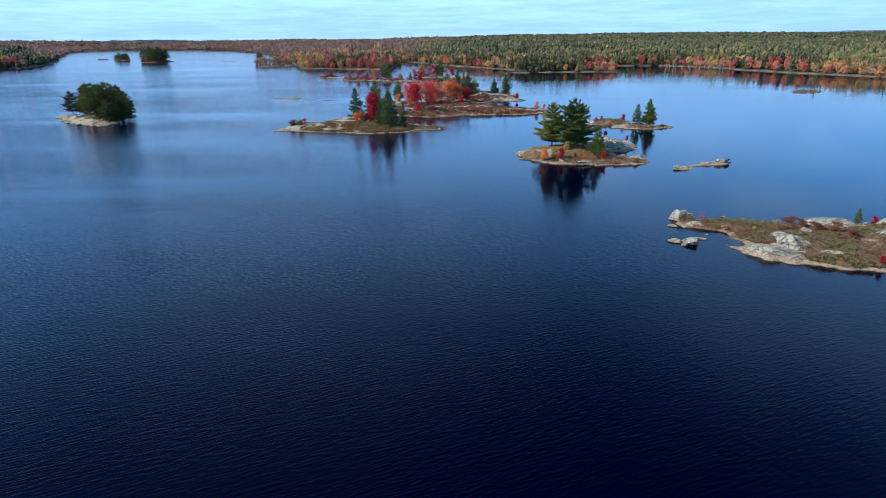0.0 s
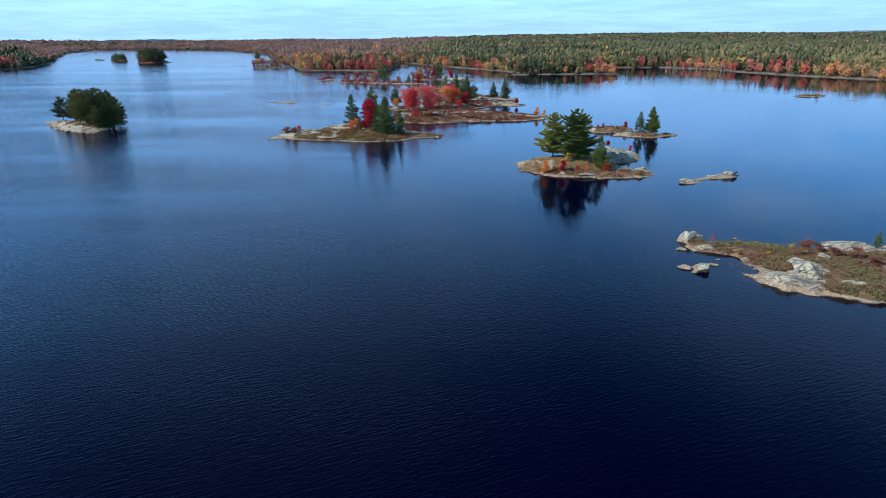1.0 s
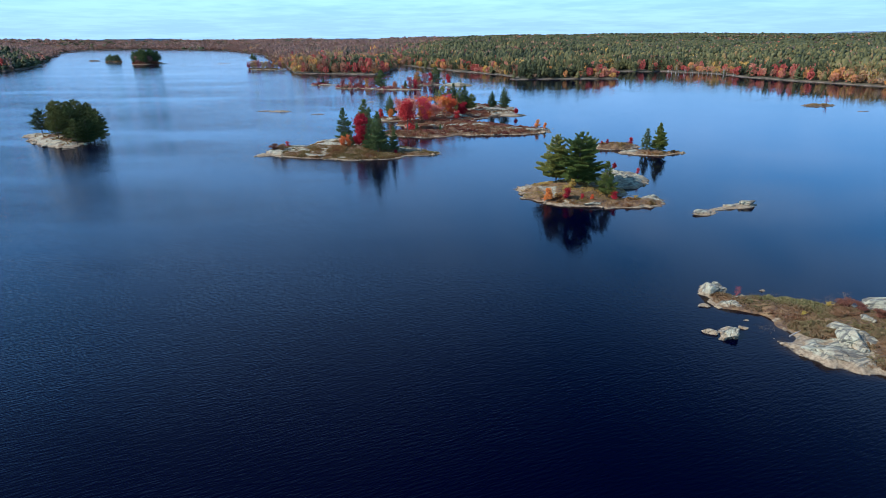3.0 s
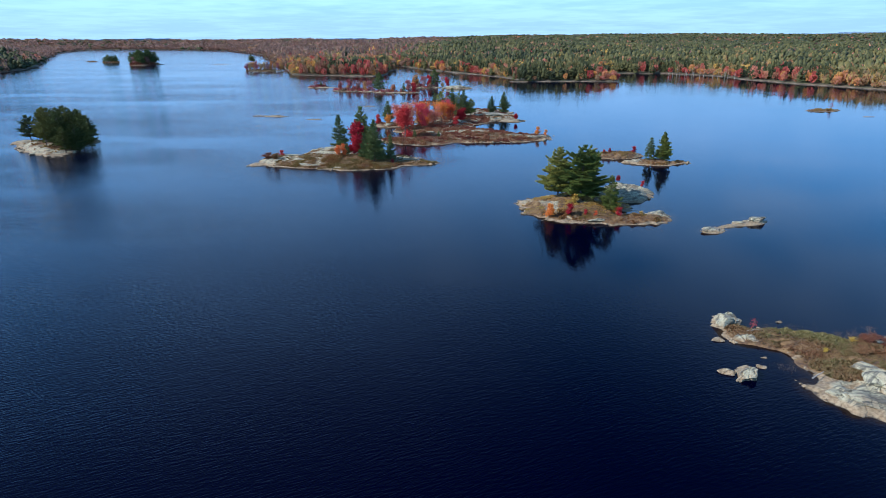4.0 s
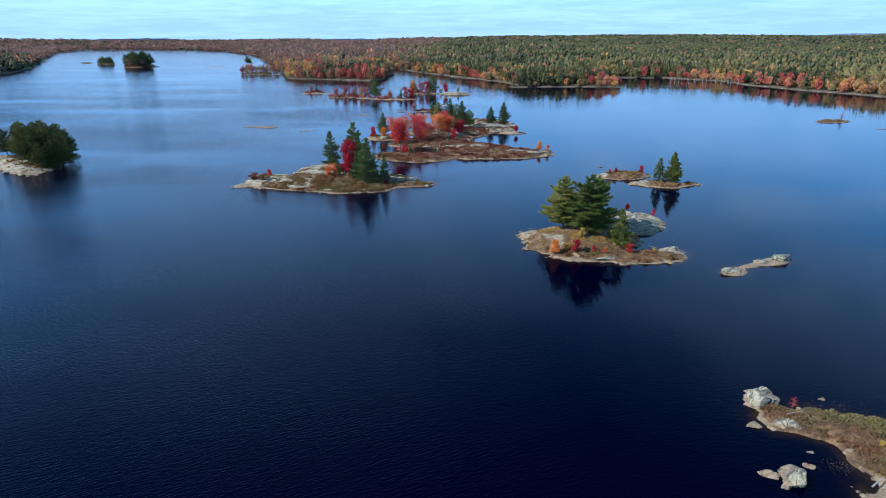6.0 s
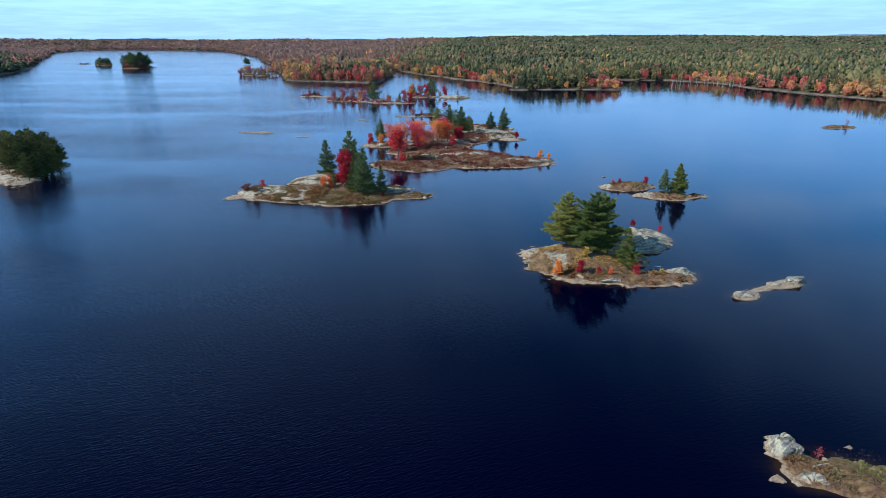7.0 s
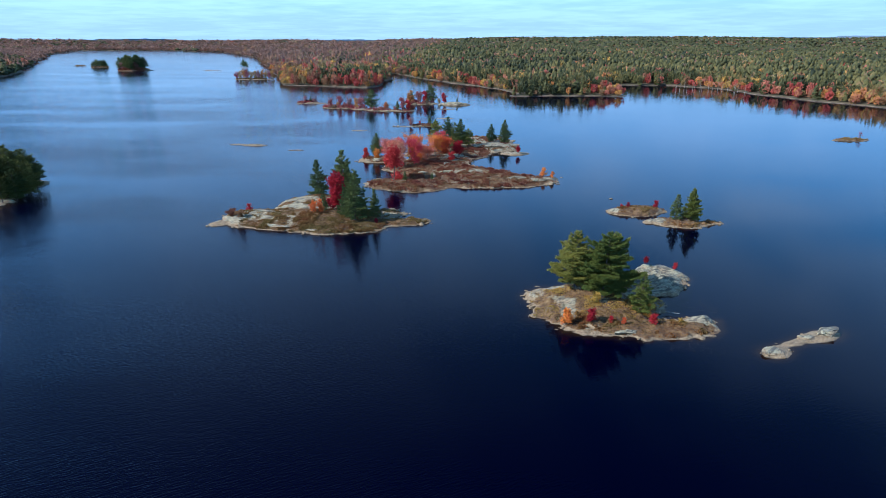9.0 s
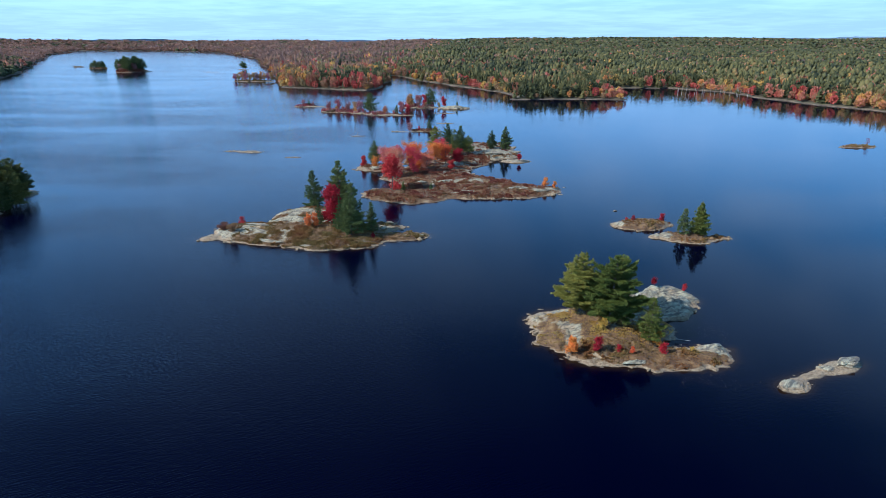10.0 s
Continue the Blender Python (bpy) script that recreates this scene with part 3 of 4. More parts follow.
def leafy(cards, rng, size=0.5, low=0.15):
    """A crown of small three-cornered leaf clumps round an egg shape, of unit height and half width."""
    v, f = [], []
    for i in range(cards):
        d = rng.normal(size=3)
        d /= np.linalg.norm(d)
        q = rng.uniform(0.55, 1.0) ** 0.5
        p = np.array([d[0] * q, d[1] * q, low + (1 - low) * (0.5 + 0.5 * d[2] * q)])
        e = rng.normal(size=(2, 3))
        e *= (size * rng.uniform(0.6, 1.2) / np.linalg.norm(e, axis=1))[:, None] * np.array([1, 1, 0.55])
        k = len(v)
        v += [p - (e[0] + e[1]) / 3, p + e[0], p + e[1]]
        f.append((k, k + 1, k + 2))
    return np.array(v), np.array(f)


def dome(sides, rng):
    """A rounded lumpy crown with a lit and a shaded side, of unit height and half width."""
    v, f = [(0, 0, 1.0 + rng.uniform(-0.04, 0.04))], []
    for i, (z, q) in enumerate(((0.82, 0.60), (0.50, 1.0), (0.14, 0.66))):
        a0 = rng.uniform(0, 6.28)
        for j in range(sides):
            a = a0 + 6.283 * j / sides
            k = q * rng.uniform(0.72, 1.2)
            v.append((k * math.cos(a), k * math.sin(a), z + rng.uniform(-0.07, 0.07)))
        for j in range(sides):
            b = (j + 1) % sides
            if i == 0:
                f.append((0, 1 + j, 1 + b))
            else:
                k = 1 + (i - 1) * sides
                f += [(k + j, k + sides + j, k + b), (k + b, k + sides + j, k + sides + b)]
    return np.array(v, float), np.array(f)


rng = np.random.default_rng(4)


def scatter(r0, r1, gap0, gap1):
    """Jittered places by rings of growing spacing, within the view's wedge."""
    out, r = [], r0
    while r < r1:
        gap = gap0 + (gap1 - gap0) * (r - r0) / (r1 - r0)
        a = np.arange(radians(-47), radians(43), gap / r)
        a = a + rng.uniform(-0.5, 0.5, len(a)) * gap / r
        q = r + rng.uniform(-0.5, 0.5, len(a)) * gap
        out.append(np.stack([q * np.sin(a), q * np.cos(a), np.full(len(a), gap)], 1))
        r += gap
    return np.concatenate(out)


WOODS = [([], [], []) for _ in range(4)]      # corners, faces and tones of each kind
count = [0, 0, 0, 0]


def plant(kind, base, place, size, jitter=0.0):
    v, f = soup(*base, place, size, rng.uniform(0, 6.28, len(place)), rng, jitter)
    WOODS[kind][0].append(v)
    WOODS[kind][1].append(f + count[kind])
    count[kind] += len(v)
    calm = np.clip(1.3 - np.hypot(place[:, 0], place[:, 1]) / 2500, 0.35, 1)
    patches = (fbm(place[:, 0] / 90, place[:, 1] / 90, 4, 66) - 0.5) * 1.5
    WOODS[kind][2].append(np.repeat(np.clip((0.34 if kind == 1 else 0.45) + (rng.uniform(0, 1, len(place)) - 0.45 + patches) * calm, 0, 1), len(base[0])))


spires_near = [spire(7, 9, rng), leafy(70, rng, 0.34, 0.22), leafy(76, rng, 0.32, 0.26), spire(8, 9, rng)]
spires_far = [dome(6, rng), dome(5, rng), dome(5, rng), spire(4, 6, rng)]
crowns_near, crowns_far, crowns_mid = [leafy(120, rng, 0.36) for _ in range(4)], [leafy(22, rng, 0.68) for _ in range(4)], [leafy(60, rng, 0.45) for _ in range(4)]
for r0, r1, g0, g1, near in ((560, 1150, 6.2, 7.6, True), (1150, 2200, 9.0, 13, False), (2200, 4800, 15, 32, False)):
    p = scatter(r0, r1, g0, g1)
    z, sd = land(p[:, 0], p[:, 1])
    keep = sd > -0.6 + rng.uniform(0, 2.5, len(p))
    p, z, sd = p[keep], z[keep], sd[keep]
    # autumn leaves along the shore and on the western side, pines inland
    west = np.clip((-p[:, 0] - 60) / 160, 0, 1)
    patch = fbm(p[:, 0] / 90, p[:, 1] / 90, 3, 55)
    share = np.clip(0.70 - sd / 34, 0.0, 1) * (patch > 0.40) + 0.08 + west * np.where(sd < 90, 0.66, 0.24) * (patch > 0.33) + 0.35 * (patch > 0.66)
    west_far = np.clip((-p[:, 0] - 250) / 300, 0, 1) * np.clip((np.hypot(p[:, 0], p[:, 1]) - 1300) / 500, 0, 1)
    west_near = (p[:, 0] < -600) & (p[:, 1] < 1500)
    leaf = rng.uniform(0, 1, len(p)) < np.where(west_near, 0.18 * share, share + 0.28 * west_far)
    dun = rng.uniform(0, 1, len(p)) < np.clip(0.25 + 0.25 * west + (sd > 60) * 0.30 + 0.4 * west_far, 0, 0.9)
    # leafy trees further off get the colour dulled for haze
    dull = rng.uniform(0, 1, len(p)) < np.clip((np.hypot(p[:, 0], p[:, 1]) - 900) / 600, 0, 0.95) * np.clip((250 - p[:, 0]) / 500, 0.5, 1)
    for kind in (0, 1, 2, 3):
        here = (~leaf, leaf & ~dun & ~dull, leaf & dun & ~dull, leaf & dull)[kind]
        q, qs, wide = np.column_stack([p[here, :2], z[here] - 0.3]), sd[here], p[here, 2]
        tall = rng.uniform(0.60, 1.20, len(q)) * (16 if kind == 0 else 13) * np.clip(0.6 + qs / 35, 0.5, 1) * (1 + (0.35 if kind else -0.05) * np.clip((-q[:, 0] - 60) / 160, 0, 1))
        half = rng.uniform(0.75, 1.2, len(q)) * np.where(wide > 7, wide * 0.62, wide * (0.64 if kind == 0 else 0.50))
        which = rng.integers(0, 4, len(q))
        detailed = near & (qs < 50)
        for w in range(4):
            for fine in (True, False):
                s = (which == w) & (detailed == fine)
                if s.any():
                    base = ((spires_near if kind == 0 else crowns_near) if fine else (spires_far if kind == 0 else crowns_mid if near else crowns_far))[w]
                    plant(kind, base, q[s], np.column_stack([half[s], tall[s]]), 0.05 if kind == 0 else 0.0)
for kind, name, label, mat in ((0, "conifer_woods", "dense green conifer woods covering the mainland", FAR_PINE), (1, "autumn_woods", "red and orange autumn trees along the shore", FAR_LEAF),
                               (2, "faded_woods", "faded brown and rust autumn woods", DUN_LEAF), (3, "distant_woods", "woods round the far bay, coloured mauve-brown for haze", HAZED_LEAF)):
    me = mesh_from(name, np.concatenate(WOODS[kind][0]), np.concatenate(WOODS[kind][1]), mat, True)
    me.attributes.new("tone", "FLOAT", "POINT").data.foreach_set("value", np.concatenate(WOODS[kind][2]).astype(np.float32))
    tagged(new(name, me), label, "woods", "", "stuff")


# ---- single trees ----
def tube(points, radii, sides=6):
    """Corners and faces of a tapered limb along points."""
    v, f = [], []
    for i, (p, r) in enumerate(zip(points, radii)):
        for j in range(sides):
            a = 6.283 * j / sides
            v.append((p[0] + r * math.cos(a), p[1] + r * math.sin(a), p[2]))
        if i:
            k = (i - 1) * sides
            for j in range(sides):
                b = (j + 1) % sides
                f += [(k + j, k + b, k + sides + b), (k + j, k + sides + b, k + sides + j)]
    return np.array(v), np.array(f)


def joined(pieces):
    v, f, k = [], [], 0
    for a, b in pieces:
        v.append(a)
        f.append(b + k)
        k += len(a)
    return np.concatenate(v), np.concatenate(f)


def tufts(centres, ups, reach, count, rng, width=0.22, loose=0.75):
    """Sprays of thin needles or leaves: count three-cornered blades from each centre."""
    n = len(centres) * count
    c, u = np.repeat(centres, count, 0), np.repeat(ups, count, 0)
    d = rng.normal(size=(n, 3)) * loose + u
    d /= np.linalg.norm(d, axis=1)[:, None]
    s = np.cross(d, rng.normal(size=(n, 3)))
    s /= np.linalg.norm(s, axis=1)[:, None] + 1e-9
    length = reach * rng.uniform(0.6, 1.25, (n, 1))
    tip, side = c + d * length, s * length * width
    mid = c + d * length * 0.45
    v = np.stack([c - side * 0.3, mid + side, tip, mid - side], 1).reshape(-1, 3)
    k = np.arange(n)[:, None] * 4
    return v, np.concatenate([k + np.array([[0, 1, 2]]), k + np.array([[0, 2, 3]])])


def pine_meshes(h, spread, seed, low=0.18, top=0.30, reach=0.52, blades=8, gaps=0.12, dense=7.0, whorl=1.1, taper=1.7, width=0.16):
    """Trunk and crown of a white pine: whorls of level limbs with upturned sprays of needles."""
    rng = np.random.default_rng(seed)
    bend = rng.normal(0, 0.012 * h, 2)
    def axis_at(t):
        return np.array([bend[0] * t * t, bend[1] * t * t, h * t])
    ts = np.linspace(0, 0.98, 8)
    wood = [tube([axis_at(t) + (0, 0, -0.4 * (t == 0)) for t in ts], [h * 0.017 * (1 - t) + 0.03 for t in ts], 8)]
    limbs, centres, ups = [], [], []
    t = low
    while t < 0.985:
        q = (t - low) / (1 - low)
        profile = min(1.0, 0.72 + q * 1.6) * (1 - q ** taper) * 1.08 + top * 0.25 * (1 - q)
        a = rng.uniform(0, 6.283)
        for j in range(rng.integers(4, 7)):
            a += 6.283 / 5 + rng.uniform(-0.35, 0.35)
            if rng.uniform() < gaps:
                continue
            length = max(0.35, spread * profile * rng.uniform(0.5, 1.18))
            rise = rng.uniform(0.0, 0.22) + 0.55 * q * q
            p0 = axis_at(min(0.99, t + rng.uniform(-0.008, 0.008)))
            ahead, side = np.array([math.cos(a), math.sin(a), 0]), np.array([-math.sin(a), math.cos(a), 0])
            pts = [p0 + length * s * (ahead + np.array([0, 0, rise * s])) for s in (0, 0.5, 1)]
            limbs.append(tube(pts, [0.011 * h * (1 - q) * 0.5 + 0.03, 0.035, 0.012], 4))
            # a flat fan of needle sprays towards the limb's end
            m = int(4 + length * length * dense)
            bunches = 2 + int(length * 1.3)
            bs = np.append(rng.uniform(0.14, 0.95, bunches), 1.0)
            bw = rng.normal(0, 1, bunches + 1) * length * 0.34 * np.clip(1.25 - bs, 0.05, 0.8)
            pick = rng.integers(0, bunches + 1, m)
            s = bs[pick] + rng.normal(0, 0.075, m)
            w = bw[pick] + rng.normal(0, 1, m) * (0.12 + 0.05 * length)
            centres += list(p0 + np.outer(length * s, ahead) + np.outer(w, side) + np.outer(length * rise * s * s + rng.normal(0, 0.06, m), (0, 0, 1)))
            ups += [tuple(ahead * 0.6 + np.array([0, 0, 0.6]))] * m
        t += rng.uniform(0.8, 1.25) * whorl / h
    for _ in range(10):
        centres.append(axis_at(rng.uniform(0.93, 1.0)) + rng.normal(0, 0.15, 3))
        ups.append((0, 0, 1))
    v, f = tufts(np.array(centres), np.array(ups), reach, blades, rng, width, 0.55)
    return mesh_from("trunk", *joined(wood + limbs), BARK), (v, f)


def maple_meshes(h, spread, seed, leaves=1500, size=0.30, low=0.12, cone=False):
    """Trunk with forked limbs and a crown of loose leaf sprays."""
    rng = np.random.default_rng(seed)
    wood = [tube([(0, 0, -0.3), (0.02 * h, 0, h * 0.35), (0, 0.02 * h, h * 0.8)], [0.020 * h, 0.014 * h, 0.004 * h], 6)]
    ends = []
    for i in range(int(9 + h)):
        t = rng.uniform(low, 0.85)
        a = rng.uniform(0, 6.283)
        q = (t - low) / (1 - low)
        length = spread * (0.45 + 1.0 * q * (1 - q) * 2.2) * rng.uniform(0.6, 1.0)
        if cone:
            length = spread * (1.15 - q) * rng.uniform(0.7, 1.0)
        p0 = np.array([0, 0, h * t])
        p1 = p0 + np.array([math.cos(a) * length, math.sin(a) * length, length * rng.uniform(0.10, 0.75)])
        p1[2] = min(p1[2], h * 0.97)
        wood.append(tube([p0, p0 * 0.45 + p1 * 0.55 + rng.normal(0, 0.1, 3), p1], [0.009 * h * (1 - q) + 0.02, 0.03, 0.012], 4))
        for s in np.linspace(0.35, 1.05, 7):
            ends.append(p0 + (p1 - p0) * s)
    ends.append(np.array([0, 0, h * 0.92]))
    ends = np.array(ends)
    c = ends[rng.integers(0, len(ends), leaves // 5)] + rng.normal(0, 1, (leaves // 5, 3)) * (0.16 * spread + 0.10, 0.16 * spread + 0.10, 0.05 * h + 0.05)
    v, f = tufts(c, np.tile((0, 0, 0.15), (len(c), 1)), size, 5, rng, 0.42)
    return mesh_from("trunk", *joined(wood), BARK), (v, f)


TREES = {}


def tree(name, key, made, mat, crown_name="crown"):
    """Keeps the two meshes of a kind of tree."""
    trunk, (v, f) = made
    TREES[key] = (name, trunk, mesh_from(crown_name, v, f, mat))


def stand(key, isl, x, y, scale, turn, label, group=""):
    """Plants a tree of a kind on an island."""
    name, trunk, crown = TREES[key]
    ob = new(name)
    ob.matrix_basis = Matrix.Translation((x, y, ground_at(isl, x, y) - 0.05)) @ pose(0, 0, 0, 0, 0, turn) @ Matrix.Scale(scale, 4)
    part("trunk", trunk, ob)
    part("crown", crown, ob)
    return tagged(ob, label, "tree", group)


for i in range(4):
    if i < 3:
        tree("pine_tree", "hero%d" % i, pine_meshes(14, (4.6, 5.0, 4.4)[i], 100 + i, 0.12, reach=0.42, dense=17.0, blades=10, whorl=0.85, gaps=0.06, taper=2.3, width=0.12), PINE)
        tree("pine_tree", "far_pine%d" % i, pine_meshes(14, 4.8 - 0.3 * i, 130 + i, 0.15, 0.3, 1.25, 5, 0.1, 0.6, 1.1, 2.6), SPRUCE)
        tree("maple_tree", "far_red%d" % i, maple_meshes(11, 3.1 + 0.3 * i, 430 + i, 1300, 0.85), RED)
        tree("maple_tree", "far_pink%d" % i, maple_meshes(11, 3.3 + 0.3 * i, 530 + i, 1300, 0.75), FADED)
        tree("maple_tree", "far_orange%d" % i, maple_meshes(11, 3.1 + 0.3 * i, 630 + i, 1300, 0.75), TAN_LEAF)
    tree("pine_tree", "pine%d" % i, pine_meshes(14, 4.6 - 0.15 * i, 110 + i, reach=0.75, dense=2.6, blades=6), PINE)
    tree("conifer", "spruce%d" % i, pine_meshes(12, 2.1 + 0.2 * i, 200 + i, 0.06, 0.6, 0.52, 6, 0.06, 6.0, 0.65), SPRUCE)
    tree("pine_tree", "grove%d" % i, pine_meshes(14, 4.2 - 0.2 * i, 300 + i, 0.16, 0.3, 0.70, 6, 0.10, 2.6, 0.90, 2.6), GROVE)
    tree("maple_tree", "red%d" % i, maple_meshes(11, 3.1 + 0.3 * i, 400 + i, 8500, 0.40, 0.05, i < 2), RED)
    tree("maple_tree", "pink%d" % i, maple_meshes(11, 3.3 + 0.3 * i, 500 + i, 5200, 0.34), PINK)
    tree("maple_tree", "orange%d" % i, maple_meshes(11, 3.0 + 0.3 * i, 600 + i, 5200, 0.38), ORANGE)
    tree("maple_sapling", "red_sapling%d" % i, maple_meshes(3, 0.90 + 0.06 * i, 700 + i, 2200, 0.19, 0.05, True), RED)
    tree("maple_sapling", "orange_sapling%d" % i, maple_meshes(3, 0.92 + 0.06 * i, 800 + i, 2200, 0.19, 0.05, True), ORANGE)
YELLOW = leaf_material("yellow_shrub_leaves", [(0.0, (0.30, 0.26, 0.05)), (0.5, (0.44, 0.33, 0.06)), (1.0, (0.52, 0.34, 0.07))], 0.3)
DULL_RED = leaf_material("dull_red_bush_leaves", [(0.0, (0.17, 0.062, 0.044)), (0.5, (0.22, 0.100, 0.056)), (1.0, (0.26, 0.155, 0.072))], 0.3)
tree("bush", "dull_bush", maple_meshes(2.2, 1.5, 910, 2600, 0.20, 0.03), DULL_RED)
tree("bare_shrub", "bare_shrub", maple_meshes(2.6, 1.3, 920, 90, 0.10, 0.05), DULL_RED)
tree("bare_sapling", "bare_sapling", maple_meshes(2.6, 0.6, 930, 260, 0.12, 0.10), RED)
tree("yellow_shrub", "yellow", maple_meshes(2.6, 1.1, 900, 1600, 0.22, 0.05), YELLOW)
tree("pine_tree", "full", pine_meshes(14, 3.6, 170, 0.10, 0.5, 0.60, 6, 0.06, 5.0, 0.8), SPRUCE)
tree("pine_tree", "cone", pine_meshes(10, 2.7, 160, 0.05, 0.6, 0.48, 7, 0.03, 12.0, 0.5, 1.4), PINE)
tree("young_pine", "sapling_pine", pine_meshes(8, 2.1, 151, 0.04, 0.7, 0.34, 6, 0.05, 9.0, 0.42), PINE)
tree("young_pine", "young", pine_meshes(8, 1.9, 150, 0.04, 0.7, 0.44, 6, 0.05, 5.0, 0.48, 1.4), SPRUCE)

# pine island
for key, x, y, s, a, label in (
        ("hero0", 26, 188.5, 0.97, 20, "tall white pine with layered branches on grassy rock"), ("hero1", 31.3, 183.2, 1.08, 80, "tall white pine with layered branches on grassy rock"),
        ("hero2", 34.0, 187.6, 1.05, 140, "tall white pine with layered branches on grassy rock"), ("sapling_pine", 38.4, 178.8, 1.12, 200, "young dark green pine beside taller pines")):
    stand(key, "pine", x, y, s, a, label, "island pines")
for key, x, y, s, label in (
        ("orange_sapling0", 21.9, 173.8, 1.3, "orange and red sapling at the rocky shore"), ("red_sapling1", 27.1, 173.9, 1.05, "crimson sapling at the rocky shore"),
        ("orange_sapling2", 40.2, 178.5, 1.1, "yellow-orange sapling beside a pine"), ("red_sapling2", 39.8, 173.8, 0.8, "crimson sapling in heath"),
        ("red_sapling3", 31.1, 174.0, 0.5, "small red sapling in heath"), ("orange_sapling1", 33.8, 173.5, 0.5, "small orange sapling in heath"),
        ("red_sapling0", 46.0, 201.5, 0.75, "small red sapling on bare rock"), ("red_sapling1", 53.5, 202, 0.65, "small red sapling on bare rock")):
    stand(key, "pine", x, y, s, 40, label, "island saplings")
stand("yellow", "pine", 29.2, 180.6, 1.0, 0, "yellow-green shrub below a pine", "island saplings")
stand("yellow", "pine", 45.6, 174.6, 0.42, 90, "small yellow shrub in heath", "island saplings")
# long island
for key, x, y, s, a, label in (
        ("spruce3", -55, 273, 1.15, 10, "slender green pine behind a red maple"), ("full", -45.5, 274, 1.24, 50, "tall dark pine with ragged layered branches"),
        ("full", -35.0, 241, 0.98, 90, "dark green conifer on the heath shore"), ("spruce3", -36.5, 251, 1.2, 150, "tall dark green conifer on brown heath"),
        ("spruce1", -39.5, 245.5, 0.80, 30, "dark grey-green conifer on brown heath"), ("spruce0", -29.6, 247, 0.80, 210, "small grey-green conifer beside dark ones"), ("young", -47, 250, 0.6, 0, "small young conifer on brown heath"),
        ("young", -32.5, 245, 0.7, 90, "small young conifer on brown heath"),
        ("red0", -43.6, 253.5, 1.22, 0, "dark red maple between conifers"), ("orange1", -49.6, 245, 0.40, 0, "orange and red low maple on heath"), ("young", -49.5, 258, 0.55, 40, "small olive conifer on brown heath"),
        ("orange0", -47.2, 245.6, 0.42, 70, "bright orange low maple on heath"), ("dull_bush", -73, 241.5, 1.1, 0, "red shrub on the rocky tip"),
        ("red_sapling2", -74, 252, 1.0, 0, "red shrub on the rocky tip"), ("dull_bush", -77, 244, 1.0, 90, "dull red shrub on the rocky tip"), ("red_sapling0", -28, 240, 0.7, 0, "red shrub at the shore")):
    stand(key, "long", x, y, s, a, label, "island trees")
# maple island
for key, x, y, s, a, label in (
        ("red1", -30, 300, 1.32, 0, "bright crimson maple near the shore"), ("pink0", -31, 322, 1.25, 30, "faded red maple with bare grey twigs"), ("pink1", -24, 328, 1.15, 60, "faded red maple with bare grey twigs"),
        ("pink2", -36, 330, 1.1, 90, "faded red maple with bare grey twigs"), ("orange0", -22, 338, 1.1, 0, "orange maple in a grove"), ("orange1", -27, 345, 1.15, 50, "orange maple in a grove"),
        ("orange2", -15, 345, 1.0, 20, "orange maple in a grove"), ("pink3", -18, 333, 0.95, 120, "faded red maple in a grove"), ("orange3", -10, 349, 1.0, 80, "orange maple beside pines"),
        ("pink1", -33, 340, 1.1, 200, "faded red maple in a grove"), ("pink0", -13, 356, 1.05, 160, "faded red maple in a grove"), ("red2", -4, 350, 0.72, 0, "crimson maple below dark pines"),
        ("red3", -7, 341, 0.45, 0, "low crimson maple on rock"), ("pink2", -38, 348, 0.8, 30, "low faded red maple"), ("red0", -50, 347, 0.5, 0, "low red maple at the shore"), ("orange1", -44, 343, 0.5, 0, "low orange maple at the shore"),
        ("full", -44.5, 347, 0.80, 0, "dark green pine beside red maples"), ("full", -10, 376, 1.05, 0, "broad olive green pine in a group"), ("full", -3, 377, 1.0, 70, "broad green pine in a group"),
        ("pine1", -17, 378, 1.0, 30, "broad olive green pine in a group"), ("full", -6, 370, 0.92, 150, "broad green pine in a group"), ("pine0", 1, 372, 0.72, 200, "green pine in a group"),
        ("full", 14, 394, 0.72, 0, "green pine on bare rock"), ("full", 21.5, 390, 0.90, 60, "tall green pine on bare rock"),
        ("red_sapling0", 27, 362, 1.35, 0, "red sapling on a rock point"), ("orange_sapling1", 33.5, 308, 1.35, 0, "orange sapling on a rock point"), ("orange_sapling2", 37, 306, 0.9, 0, "small orange sapling on a rock point"),
        ("young", -25, 297, 0.45, 0, "small dark conifer in heath"), ("young", -14, 301, 0.35, 0, "small dark conifer in heath")):
    stand(key, "maple", x, y, s, a, label, "island trees")
# two low islets
stand("young", "two_pine_east", 69, 247.5, 1.0, 0, "young green pine on a low islet", "islet pines")
stand("cone", "two_pine_east", 73.8, 247.3, 1.02, 60, "full olive green pine on a low islet", "islet pines")
stand("red_sapling1", "two_pine_west", 66.5, 260.5, 0.95, 0, "red sapling on a low islet", "islet saplings")
stand("red_sapling2", "two_pine_west", 57, 260.5, 0.6, 0, "small red shrub on a low islet", "islet saplings")
stand("red_sapling3", "two_pine_west", 54.5, 260, 0.5, 50, "small red shrub on a low islet", "islet saplings")
